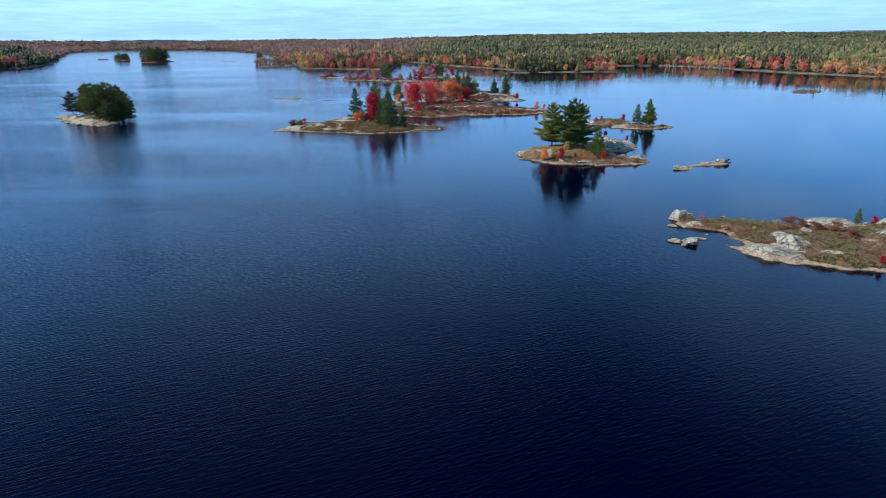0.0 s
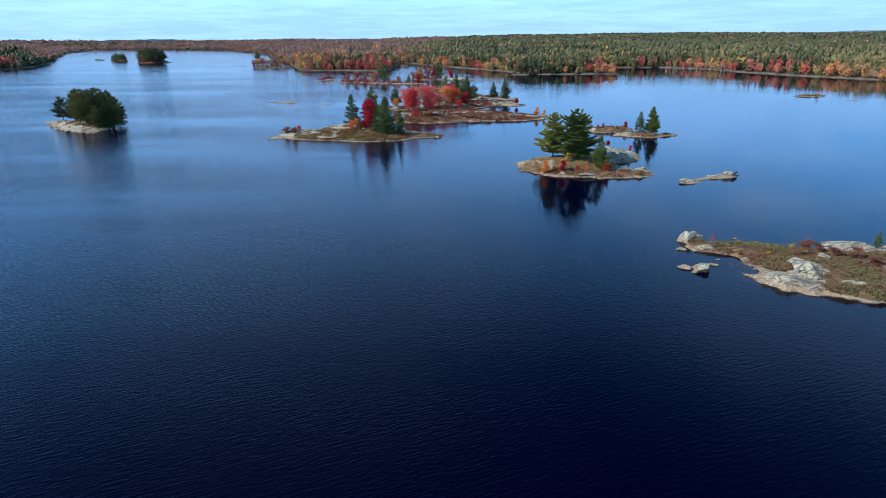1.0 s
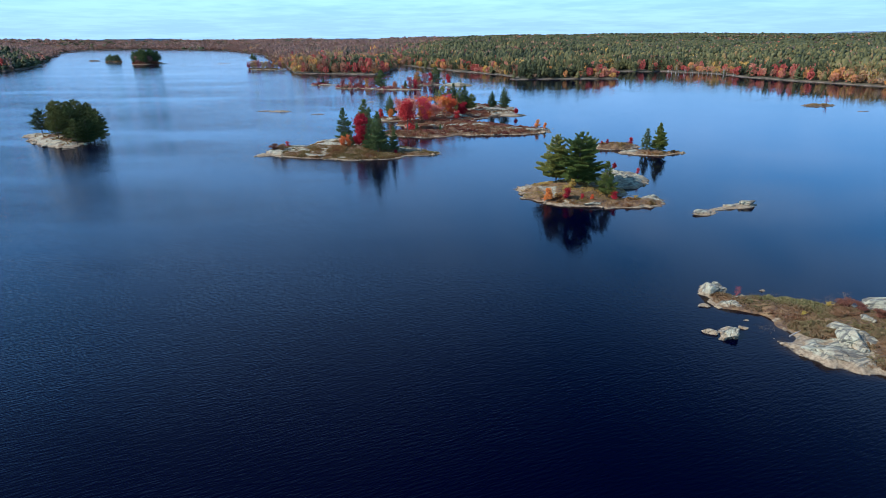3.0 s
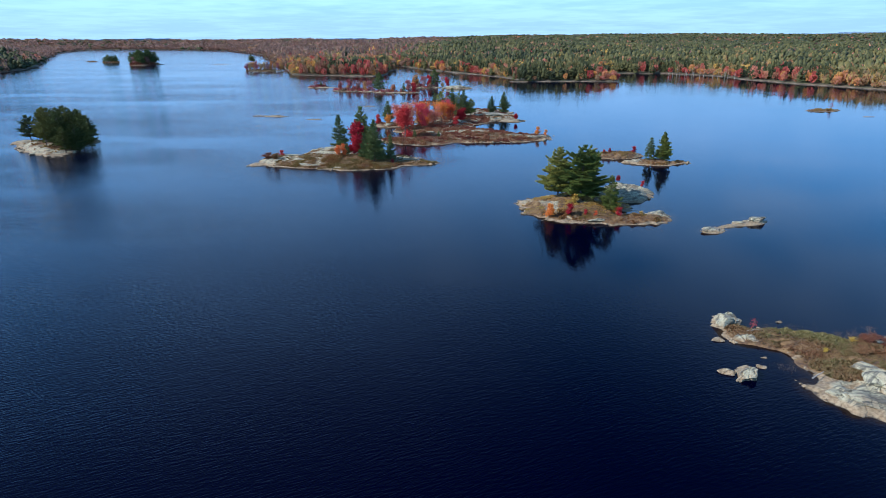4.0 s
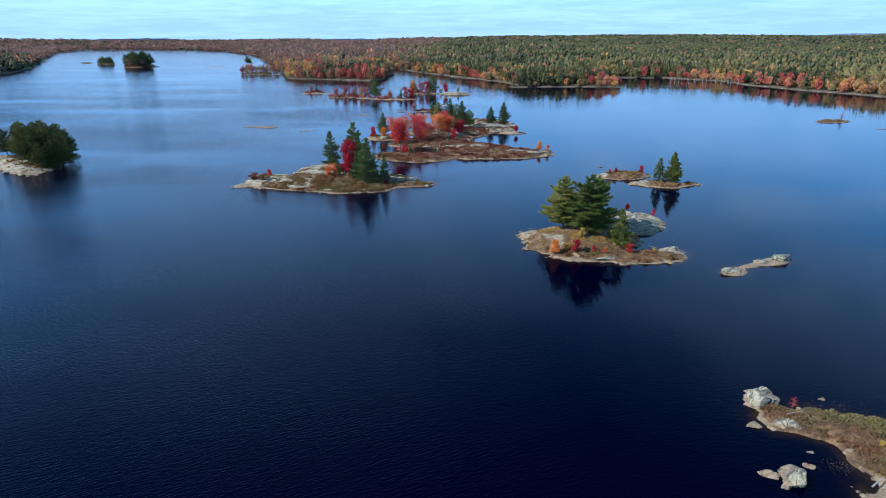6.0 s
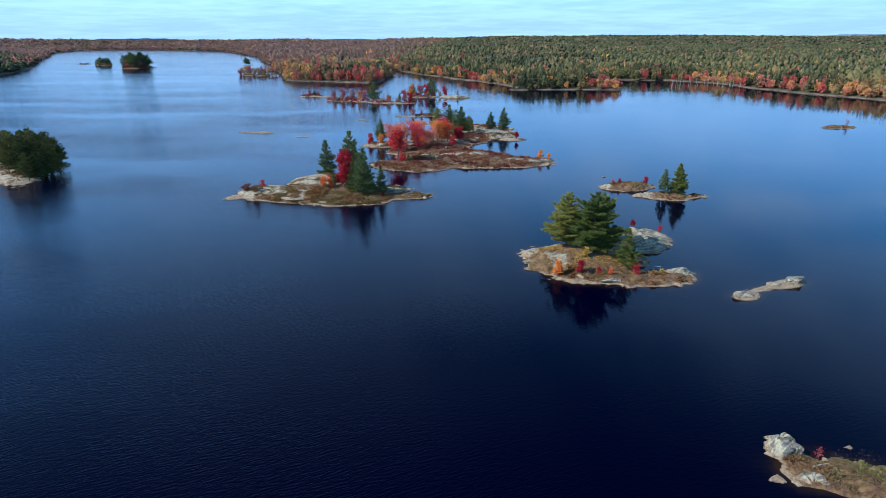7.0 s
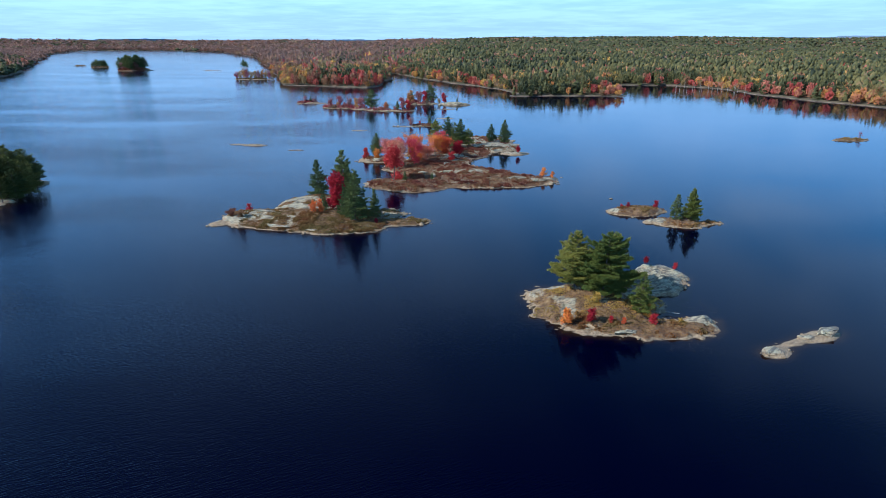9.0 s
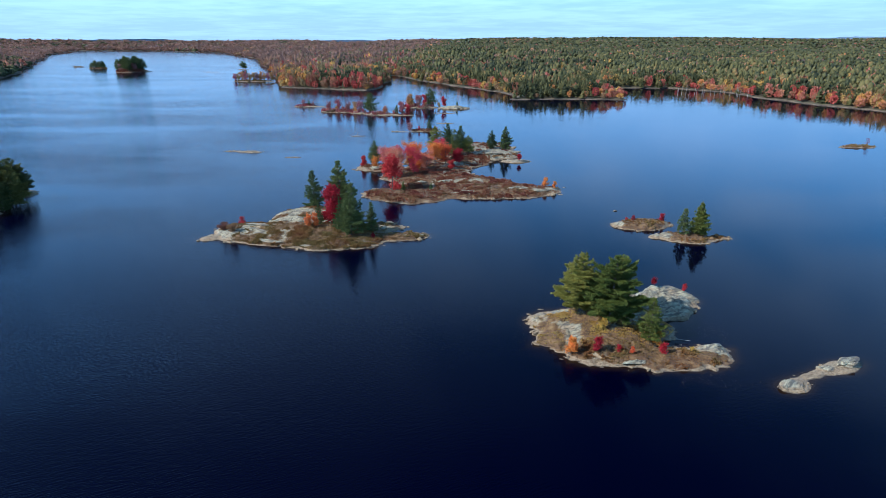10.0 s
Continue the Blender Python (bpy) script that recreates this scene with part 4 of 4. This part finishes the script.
# round pine island
for i, (x, y, s) in enumerate(((-203, 286, 0.82), (-198, 289, 0.85), (-192, 281, 1.0), (-188, 277, 1.05), (-181, 270.5, 1.08), (-175, 267, 1.10), (-172, 264, 1.05), (-171, 270, 1.06),
                               (-175, 275, 1.15), (-182, 281, 1.10), (-175, 281, 1.08), (-168, 259.5, 0.75), (-179, 287, 1.0), (-174, 285, 0.80), (-187, 284, 1.0), (-179, 264, 0.8), (-168, 271, 1.02), (-166, 264, 0.9), (-172, 277, 1.05))):
    stand("grove%d" % (i % 4), "round_pine", x, y, s, 47 * i, "spreading pine in a dense grove on rock", "grove pines")
# rocky point close by
stand("young", "near", 74, 109.5, 0.36, 0, "small bushy green pine on rock", "point trees")
stand("red_sapling1", "near", 77.2, 109.5, 0.6, 0, "thin red sapling on rock", "point saplings")
stand("bare_sapling", "near", 46.9, 114.6, 0.85, 0, "thin pink-red sapling in dry grass", "point saplings")
stand("orange_sapling1", "near", 67.5, 89.5, 0.6, 0, "orange shrub at the shore", "point saplings")
stand("red_sapling3", "near", 65.5, 89.5, 0.5, 0, "dull red shrub at the shore", "point saplings")
stand("yellow", "near", 53.3, 106.2, 0.30, 0, "low yellow-green shrub in heath", "point saplings")
stand("yellow", "near", 58.5, 108.6, 0.42, 90, "low yellow-green shrub in heath", "point saplings")
for x, y, size, turn in ((57.5, 104.6, 0.55, 40), (60.6, 108.2, 0.75, 10), (62.4, 107.0, 0.62, 150), (63.6, 104.2, 0.7, 220), (65.8, 102.6, 0.8, 80), (67.4, 100.2, 0.6, 300), (64.6, 99.2, 0.55, 190)):
    stand("dull_bush", "near", x, y, size, turn, "dull red-brown bush in heath", "point bushes")
for x, y, size, turn in ((60.2, 111.4, 0.8, 0), (62.0, 110.6, 1.0, 130), (58.2, 111.8, 0.6, 250)):
    stand("bare_shrub", "near", x, y, size, turn, "leafless grey shrub on the heath shore", "point bushes")
# further islets
for key, isl, x, y, s, label in (
        ("far_pine0", "row_front", -83, 566, 1.15, "dark pine on a low island"), ("far_pink0", "row_front", -122, 578, 0.7, "red maple on a low island"), ("far_pink1", "row_front", -113, 576, 0.85, "grey-pink maple on a low island"),
        ("far_orange0", "row_front", -97, 570, 0.8, "orange maple on a low island"), ("far_pink2", "row_front", -92, 566, 0.85, "red maple on a low island"), ("far_pink0", "row_front", -104, 573, 0.75, "grey-pink maple on a low island"),
        ("far_orange2", "row_front", -69, 554, 0.6, "thin orange tree on a low island"), ("far_pink1", "row_front", -55, 554, 0.95, "red maple on a low island"), ("far_red0", "row_front", -50, 553, 0.75, "red maple on a low island"),
        ("young", "row_front", -59, 553, 0.9, "small pine on a low island"),
        ("far_orange1", "row_back", -54, 611, 1.05, "orange tree on a low island"), ("far_pink2", "row_back", -46, 613, 0.95, "red maple on a low island"), ("far_red0", "row_back", -40, 612, 0.95, "red maple on a low island"),
        ("far_pine1", "row_back", -35, 613, 1.1, "dark pine on a low island"), ("far_red2", "row_back", -22, 606, 0.8, "red maple beside a rock dome"), ("young", "row_back", -53, 614, 1.3, "dark conifer on a low island"), ("young", "row_back", -10, 606, 0.5, "small conifer on a rock dome"),
        ("young", "low_scrub", -26, 466, 0.75, "small dark conifer on a low islet"), ("far_pink1", "low_scrub", -39, 463.5, 0.55, "small red maple on a low islet"), ("red_sapling1", "low_scrub", -33, 466, 0.9, "red shrub on a low islet"), ("red_sapling2", "low_scrub", -21, 466, 0.8, "red shrub on a low islet"),
        ("young", "scrub_skerry", -149, 613, 0.7, "small conifer on a rock islet"), ("far_pink2", "scrub_skerry", -154, 613, 0.5, "red shrub on a rock islet"), ("far_pink0", "scrub_skerry", -145, 612, 0.4, "red shrub on a rock islet"),
        ("bare_sapling", "lone_shrub", 235, 419, 2.0, "lone thin red sapling on a flat islet"),
        ("far_pine2", "far_pine", -484, 1322, 1.15, "lone pine on a tiny island"), ("far_pine0", "far_pine", -478, 1322, 0.9, "lone pine on a tiny island")):
    stand(key, isl, x, y, s, 33, label, "islet trees")
for i in range(9):
    stand(("far_pink%d", "far_pink%d", "far_orange%d")[i % 3] % (i % 3), "row_front", -126 + 6.2 * i + (i > 6) * 14, 576 - 2.3 * i, 0.28 + 0.05 * (i % 4), 40 * i, "low autumn maple on a rocky island", "islet trees")
for i in range(6):
    stand(("far_pink%d", "far_orange%d")[i % 2] % (i % 3), "row_back", -57 + 6.0 * i, 609 + (i % 3), 0.36 + 0.06 * (i % 3), 40 * i, "red maple on a rocky island", "islet trees")
for i in range(11):
    stand(("far_orange%d" if i % 3 else "far_pink%d") % (i % 3), "birch_row", -353 + 5.6 * i, 950 + (i % 3), 1.0 + 0.08 * (i % 4), 50 * i, "orange-brown tree in a row on a low island", "island row trees")
for i in range(26):
    a, q = 2.4 * i, 24 * math.sqrt(i / 26)
    stand(("far_pine%d" if i % 2 else "far_pink%d") % (i % 3), "far_round", -660 + q * math.cos(a), 1205 + 0.8 * q * math.sin(a), 1.45 + 0.1 * (i % 4) if i % 2 else 1.2, 31 * i, "tree in the wood of a distant island", "distant island trees")
for i in range(7):
    stand("far_pine%d" % (i % 3), "far_clump", -820 + 4.6 * i, 1328 + (i % 2) * 3, 0.85 + 0.25 * (i % 3) / 2, 31 * i, "pine in a clump on a distant island", "distant clump trees")


# ---- heath and scrub ----
def scrub(key, label, count, reach, seed, x0=-1e9, x1=1e9, mat=HEATH, y0=-1e9, y1=1e9, name="heath_shrubs"):
    """Low shrubs over the heath of an island, joined: they cannot be counted."""
    rng = np.random.default_rng(seed)
    lobes = ISLANDS[key]
    lo = np.array([max(x0, min(q[0] - q[2] for q in lobes)), max(y0, min(q[1] - max(q[2], q[3]) for q in lobes))])
    hi = np.array([min(x1, max(q[0] + q[2] for q in lobes)), min(y1, max(q[1] + max(q[2], q[3]) for q in lobes))])
    p = rng.uniform(lo, hi, (count * 5, 2))
    z, veg = height_of(lobes, p[:, 0], p[:, 1])
    keep = (z > 0.25) & (veg + rng.normal(0, 0.15, len(p)) > 0.55)
    p, z = p[keep][:count], z[keep][:count]
    clump = fbm(p[:, 0] * 0.35, p[:, 1] * 0.35, 3, 61)
    n = 7
    lift = np.clip((clump - 0.40) * 5, 0.35, 1.25)
    v, f = tufts(np.column_stack([p, z]), np.tile((0, 0, 0.75), (len(p), 1)), reach, n, rng, 0.36)
    v = v.reshape(len(p), -1, 3)
    v = (v - np.column_stack([p, z])[:, None]) * lift[:, None, None] + np.column_stack([p, z])[:, None]
    # one joined clump each, so that a shrub has one colour
    v[:, ::4] = np.column_stack([p, z - 0.05])[:, None]
    me = mesh_from(name, v.reshape(-1, 3), f, mat)
    tone = np.clip(1.9 * (fbm(p[:, 0] * 0.16, p[:, 1] * 0.16, 3, 77) - 0.5) + 0.33 + 0.3 * rng.uniform(0, 1, len(p)), 0, 1)
    me.attributes.new("tone", "FLOAT", "POINT").data.foreach_set("value", np.repeat(tone, v.shape[1]).astype(np.float32))
    return tagged(new(name, me), label, "grass" if name == "dry_grass" else "shrubs", "", "stuff")


scrub("pine", "brown and russet heath shrubs", 2600, 0.34, 1, y1=177.5)
scrub("pine", "tan dry grass and heath below pines", 7000, 0.24, 21, y0=176, mat=GRASS, name="dry_grass")
scrub("long", "brown and russet heath shrubs", 9500, 0.46, 2)
scrub("long", "tan and rust heath along the shore", 5000, 0.42, 22, y1=241, mat=HEATH)
scrub("maple", "russet heath shrubs among rock", 15000, 0.68, 3, mat=RUSSET)
scrub("near", "brown and olive heath shrubs", 19000, 0.38, 4, x1=95, mat=MOOR)
scrub("two_pine_west", "brown heath shrubs", 350, 0.5, 5)
scrub("two_pine_east", "brown heath shrubs", 350, 0.5, 6)
scrub("round_pine", "brown undergrowth below pines", 500, 0.7, 7)
scrub("row_front", "grey-pink and red scrub", 1500, 2.3, 8, mat=THICKET)
scrub("row_back", "grey-pink and red scrub", 1100, 2.2, 9, mat=THICKET)
scrub("low_scrub", "red and brown scrub", 350, 1.0, 10, mat=RUSSET)
scrub("scrub_skerry", "red and brown scrub", 300, 1.8, 11, mat=THICKET)
scrub("lone_shrub", "tan and brown scrub", 250, 0.7, 12)
scrub("birch_row", "brown scrub", 500, 2.0, 13)
scrub("far_round", "red and brown undergrowth", 700, 3.5, 14, mat=RUSSET)
scrub("far_clump", "brown undergrowth", 200, 2.5, 15)
scrub("far_sliver", "brown undergrowth", 120, 1.8, 16)


# ---- boulders ----
def ball(fine):
    """Corners and faces of a round ball."""
    bm = bmesh.new()
    bmesh.ops.create_icosphere(bm, subdivisions=fine, radius=1)
    made = np.array([w.co[:] for w in bm.verts]), np.array([[w.index for w in face.verts] for face in bm.faces])
    bm.free()
    return made


BALLS = {fine: ball(fine) for fine in (4, 5)}


def boulder(x, y, z, a, b, h, turn, seed, label, name="boulder"):
    """A block of granite: a ball cut by planes into facets, split by a few joints, with shelves and a rough skin."""
    g = np.random.default_rng(seed)
    d = g.normal((0, 0, 0.15), (1, 1, 0.8), (15, 3))
    d /= np.linalg.norm(d, axis=1)[:, None]
    far = g.uniform(0.52, 0.95, 15)
    p, faces = BALLS[5 if y < 200 else 4]
    k = ((np.maximum(p @ d.T, 0.02) / far) ** 30).sum(1)
    q = p * np.minimum(1.25, k ** (-1 / 30))[:, None]
    # joints: narrow clefts, one side standing a little prouder than the other
    for i in range(4):
        n = g.normal((0, 0, 0), (1, 1, 0.45))
        n /= np.linalg.norm(n)
        bend = 0.10 * np.sin(3.0 * (q @ g.normal(size=3)) + i)
        gap = q @ n - g.uniform(-0.45, 0.45) + bend
        q = q - p * (0.13 * np.exp(-(gap / 0.035) ** 2) + g.uniform(0.02, 0.07) * (gap > 0))[:, None]
    u, w = q[:, 0] * 2.2 + seed * 7.7 + q[:, 2] * 1.7, q[:, 1] * 2.2 - seed * 3.1 + q[:, 2] * 2.3
    q = q * (1 + 0.16 * (fbm(u, w, 4, 3) - 0.5))[:, None]
    shelf = q[:, 2] / 0.22
    lift = (np.floor(shelf) + np.clip((shelf - np.floor(shelf)) * 2.2 - 0.6, 0, 1) - shelf) * 0.22
    top = np.maximum(q[:, 2] + 0.45 * lift, -0.35)
    me = mesh_from(name, np.stack([q[:, 0] * a, q[:, 1] * b, top * h], 1), faces, ROCK)
    me.attributes.new("veg", "FLOAT", "POINT")
    ob = new(name, me)
    ob.matrix_basis = pose(x, y, z, 0, 0, turn)
    return tagged(ob, label, name.replace("_", " "), "boulders" if name == "boulder" else "rock outcrops")


for x, y, z, a, b, h, turn, seed, label in (
        (42.4, 115.8, 0.0, 3.6, 3.1, 2.1, 20, 1, "large pale cracked granite boulder in the water"), (43.8, 118.0, 0.0, 2.5, 1.6, 1.7, -15, 21, "pale granite block behind a large boulder"), (44.0, 110.6, 0.1, 2.2, 1.7, 1.4, -10, 2, "pale granite boulder at the shore"),
        (39.6, 110.5, 0.0, 1.7, 0.8, 0.45, 5, 3, "low granite slab awash"), (39.9, 100.9, 0.05, 2.1, 1.9, 1.15, 25, 4, "pale cracked granite boulder in the water"),
        (37.0, 101.3, 0.0, 1.5, 0.8, 0.5, -10, 5, "low brown rock beside a boulder"), (42.6, 103.0, 0.0, 0.9, 0.6, 0.5, 10, 6, "low brown rock beside a boulder"),
        (38.4, 99.4, 0.0, 1.3, 0.7, 0.35, 40, 7, "low brown rock beside a boulder"), (52.3, 117.0, 0.0, 0.8, 0.4, 0.35, 0, 8, "small dark rock in the water"),
        (44.4, 105.6, 0.0, 0.4, 0.3, 0.25, 0, 9, "small dark rock in the water"), (56.5, 99.5, 1.2, 3.0, 2.0, 1.4, -25, 10, "pale cracked granite outcrop"),
        (61.5, 104.0, 1.2, 2.6, 1.8, 1.2, 10, 11, "pale granite boulder in heath"), (61, 92.6, 0.9, 3.4, 1.8, 1.0, -10, 12, "pale granite outcrop at the shore"),
        (55, 276, 0.0, 1.0, 0.5, 0.35, 0, 13, "small dark rock in the water"), (41.5, 310.5, 0.0, 0.9, 0.5, 0.3, 0, 14, "small dark rock in the water")):
    boulder(x, y, z, a, b, h, turn, seed, label)

for key, x, y, a, b, h, turn, seed, label in (
        ("near", 51.2, 95.6, 4.6, 2.3, 1.5, -22, 31, "big pale granite slab sloping into the lake"), ("near", 55.4, 97.4, 2.8, 2.2, 1.5, 10, 32, "pale cracked granite block behind a slab"),
        ("near", 69, 110, 5.0, 1.6, 0.8, -4, 33, "long pale granite slab on the far shore"), ("near", 64.5, 90.6, 2.6, 1.3, 0.8, -20, 34, "pale granite slab at the shore"),
        ("near", 74, 102, 4.2, 2.4, 1.0, 15, 35, "broad pale granite slab in heath"), ("near", 78.5, 108.5, 3.2, 1.6, 1.2, 0, 36, "pale granite block beside a small pine"),
        ("pine", 50.6, 176.2, 3.4, 2.1, 0.9, 8, 41, "pale cracked granite block at the island's point"), ("pine", 33.5, 170.8, 3.0, 1.2, 0.6, 5, 42, "pale granite slab at the shore"),
        
        ("pine", 26.5, 172.3, 2.8, 1.0, 0.5, -8, 45, "pale granite slab at the shore"),
        ("bare_slab", 73.4, 172.1, 4.8, 2.3, 1.15, 24, 51, "angular pale granite block on a bare slab"), ("bare_slab", 69.2, 170.6, 3.0, 1.2, 0.75, 20, 52, "low pale granite slab beside a block"),
        ("bare_slab", 60.3, 164.8, 3.1, 1.9, 0.62, 32, 53, "rounded pale granite slab with tan layers"),
        ("long", -71, 243.5, 6.0, 2.2, 0.9, -12, 61, "pale layered granite ledge"), ("long", -66, 247.5, 6.5, 1.8, 0.9, -8, 62, "pale layered granite ledge"),
        ("long", -61, 251.5, 6.0, 1.6, 0.8, -5, 63, "pale layered granite ledge"), ("long", -59, 235, 5.0, 1.2, 0.5, -10, 64, "pale granite slab at the shore"),
        ("long", -47, 233, 6.0, 1.1, 0.5, 0, 65, "pale granite slab at the shore"), ("long", -21, 247.5, 4.0, 1.0, 0.5, 5, 66, "pale flat granite slab at the shore"),
        ("long", -13.5, 244, 1.6, 0.9, 0.5, 20, 67, "small pale granite block at the point"),
        ("maple", 1.5, 297, 4.2, 2.0, 0.9, 5, 71, "pale granite block at the shore"), ("maple", 20, 302, 6.0, 2.2, 0.9, 8, 72, "pale granite ledge in russet heath"),
        ("maple", 31, 301.5, 5.0, 2.4, 0.8, 20, 73, "pale granite ledge at the point"), ("maple", -18, 311, 3.0, 2.4, 1.6, 10, 74, "grey granite block below maples"),
        ("maple", -6, 315, 7.0, 2.4, 0.9, 5, 75, "pale granite ledge in russet heath"), ("maple", -43, 341, 6.0, 2.2, 1.0, 0, 76, "pale granite ledge at the shore"),
        ("maple", 13, 376, 8.0, 4.0, 1.0, 15, 77, "broad pale granite ledge"), ("maple", 24, 386, 5.0, 3.4, 1.1, 25, 78, "pale granite ledge below pines"),
        ("row_back", -10, 602, 9.0, 4.0, 1.2, 0, 81, "pale granite dome on a low island"), ("flat_skerry", -118.5, 383.4, 3.6, 1.2, 0.6, 0, 82, "pale low granite block barely above water")):
    boulder(x, y, ground_at(key, x, y) - 0.15, a, b, h, turn, seed, label, "rock_outcrop")


def shore_rocks(key, count, size, seed):
    """Loose broken rock along an island's waterline, joined: too many to count."""
    g = np.random.default_rng(seed)
    lobes = ISLANDS[key]
    lo = np.array([min(q[0] - max(q[2], q[3]) for q in lobes), min(q[1] - max(q[2], q[3]) for q in lobes)])
    hi = np.array([max(q[0] + max(q[2], q[3]) for q in lobes), max(q[1] + max(q[2], q[3]) for q in lobes)])
    p = g.uniform(lo, hi, (count * 60, 2))
    z, _ = height_of(lobes, p[:, 0], p[:, 1])
    keep = (z > -0.35) & (z < 0.22) & (fbm(p[:, 0] * 0.22, p[:, 1] * 0.22, 2, 91) > 0.42)
    p, z = p[keep][:count], z[keep][:count]
    v, f = [], []
    kinds = []
    for k in range(5):
        bm = bmesh.new()
        bmesh.ops.create_icosphere(bm, subdivisions=2, radius=1)
        cuts = g.normal(size=(9, 3))
        cuts /= np.linalg.norm(cuts, axis=1)[:, None]
        co = np.array([w.co[:] for w in bm.verts])
        far = g.uniform(0.5, 0.95, 9)
        k_r = (np.maximum(co @ cuts.T, 0.02) / far) ** 20
        co = co * np.minimum(1.2, k_r.sum(1) ** (-1 / 20))[:, None] * np.array([1.0, g.uniform(0.45, 0.8), 1.0])
        kinds.append((co, np.array([[w.index for w in face.verts] for face in bm.faces])))
        bm.free()
    which, shift = g.integers(0, 5, len(p)), 0
    wide = size * g.uniform(0.35, 1.0, len(p)) ** 1.5
    for k in range(5):
        s = which == k
        a, b = soup(*kinds[k], np.column_stack([p[s], z[s]]), np.column_stack([wide[s], wide[s] * g.uniform(0.3, 0.6, s.sum())]), g.normal(0.2, 0.6, s.sum()), g)
        v.append(a)
        f.append(b + shift)
        shift += len(a)
    tagged(new("shore_rocks", mesh_from("shore_rocks", np.concatenate(v), np.concatenate(f), ROCK)), "small tan and pale rocks along the waterline", "rocks", "", "stuff")


for key, count, size, seed in (("pine", 80, 0.9, 1), ("near", 80, 0.8, 2), ("long", 110, 1.1, 3), ("maple", 130, 1.4, 4), ("two_pine_west", 30, 0.9, 5), ("two_pine_east", 30, 0.8, 6),
                               ("bare_slab", 14, 0.6, 7), ("round_pine", 80, 1.8, 8), ("row_front", 90, 2.2, 9), ("row_back", 70, 2.4, 10), ("flat_skerry", 24, 1.0, 11), ("low_scrub", 40, 1.4, 12)):
    shore_rocks(key, count, size, seed)


DEAD, dn, dl, db = material("bleached_dead_wood")
put(dl, db, "Base Color", ramp(dn, dl, tex_noise(dn, dl, 2.0, 5, 0.6, (1, 1, 0.15)), [(0.35, (0.20, 0.18, 0.15)), (0.65, (0.42, 0.39, 0.34))]))
db.inputs["Roughness"].default_value = 0.85


# ---- sparse reeds standing in the shallows ----
def reeds(patches, seed):
    g = np.random.default_rng(seed)
    c = []
    for x, y, a, b, n in patches:
        c.append(np.column_stack([g.normal(x, a, n), g.normal(y, b, n), np.full(n, -0.03)]))
    c = np.concatenate(c)
    v, f = tufts(c, np.tile((0.5, 0.1, 0.8), (len(c), 1)), 0.16, 3, g, 0.10)
    me = mesh_from("reeds", v, f, BARK)
    tagged(new("reeds", me), "sparse pale reeds standing in shallow water", "reeds", "", "stuff")


reeds(((46.3, 103.0, 1.2, 0.8, 170), (60.5, 113.0, 3.0, 0.6, 200), (53.5, 115.4, 2.4, 0.7, 120), (53.4, 184.7, 2.2, 2.0, 130), (45.0, 166.0, 4.0, 1.2, 200), (13.0, 181.5, 0.8, 3.0, 40)), 3)


# ---- dead wood ----
def log(x, y, z, length, turn, tilt, label):
    pts = [(0.03 * math.sin(2.3 * t), 0.04 * math.sin(3.1 * t), length * t) for t in np.linspace(0, 1, 7)]
    stub = tube([(0, 0, length * 0.6), (0.25, 0.05, length * 0.72)], [0.05, 0.02], 5)
    ob = new("driftwood_log", mesh_from("driftwood_log", *joined([tube(pts, np.linspace(0.11, 0.05, 7), 8), stub]), DEAD, True))
    ob.matrix_basis = pose(x, y, z, 0, 90 - tilt, turn)
    return tagged(ob, label, "log", "driftwood")


log(47.4, 98.9, 0.95, 2.6, 31, 6, "bleached driftwood log stranded on rock")
log(44.4, 180.4, 0.62, 2.9, -10, -3, "bleached driftwood log lying at the shore")
log(44.8, 112.2, 0.85, 2.6, 15, 2, "bleached driftwood log in heath")


def snag(seed, h):
    """A dead standing trunk with broken stubs."""
    g = np.random.default_rng(seed)
    lean = g.normal(0, 0.05 * h, 2)
    wood = [tube([(lean[0] * t * t, lean[1] * t * t, h * t - 0.6 * (t == 0)) for t in np.linspace(0, 1, 5)], np.linspace(0.24, 0.07, 5), 6)]
    for _ in range(5):
        t, a, q = g.uniform(0.35, 0.95), g.uniform(0, 6.28), g.uniform(0.5, 1.4)
        p = np.array([lean[0] * t * t, lean[1] * t * t, h * t])
        wood.append(tube([p, p + np.array([q * math.cos(a), q * math.sin(a), 0.5 * q])], [0.09, 0.03], 4))
    return mesh_from("dead_trunk", *joined(wood), DEAD)


snags = [snag(40 + i, 7 + 1.6 * i) for i in range(4)]
g = np.random.default_rng(9)
for i in range(18):
    ob = new("dead_trunk", snags[i % 4])
    ob.matrix_basis = pose(232 + 4.6 * i + g.uniform(-2, 2), 741 + g.uniform(-6, 9) + 1.0 * i * (i < 9), 0, 0, 0, 77 * i)
    tagged(ob, "bleached dead trunk standing in shallow water", "dead tree", "drowned trees")
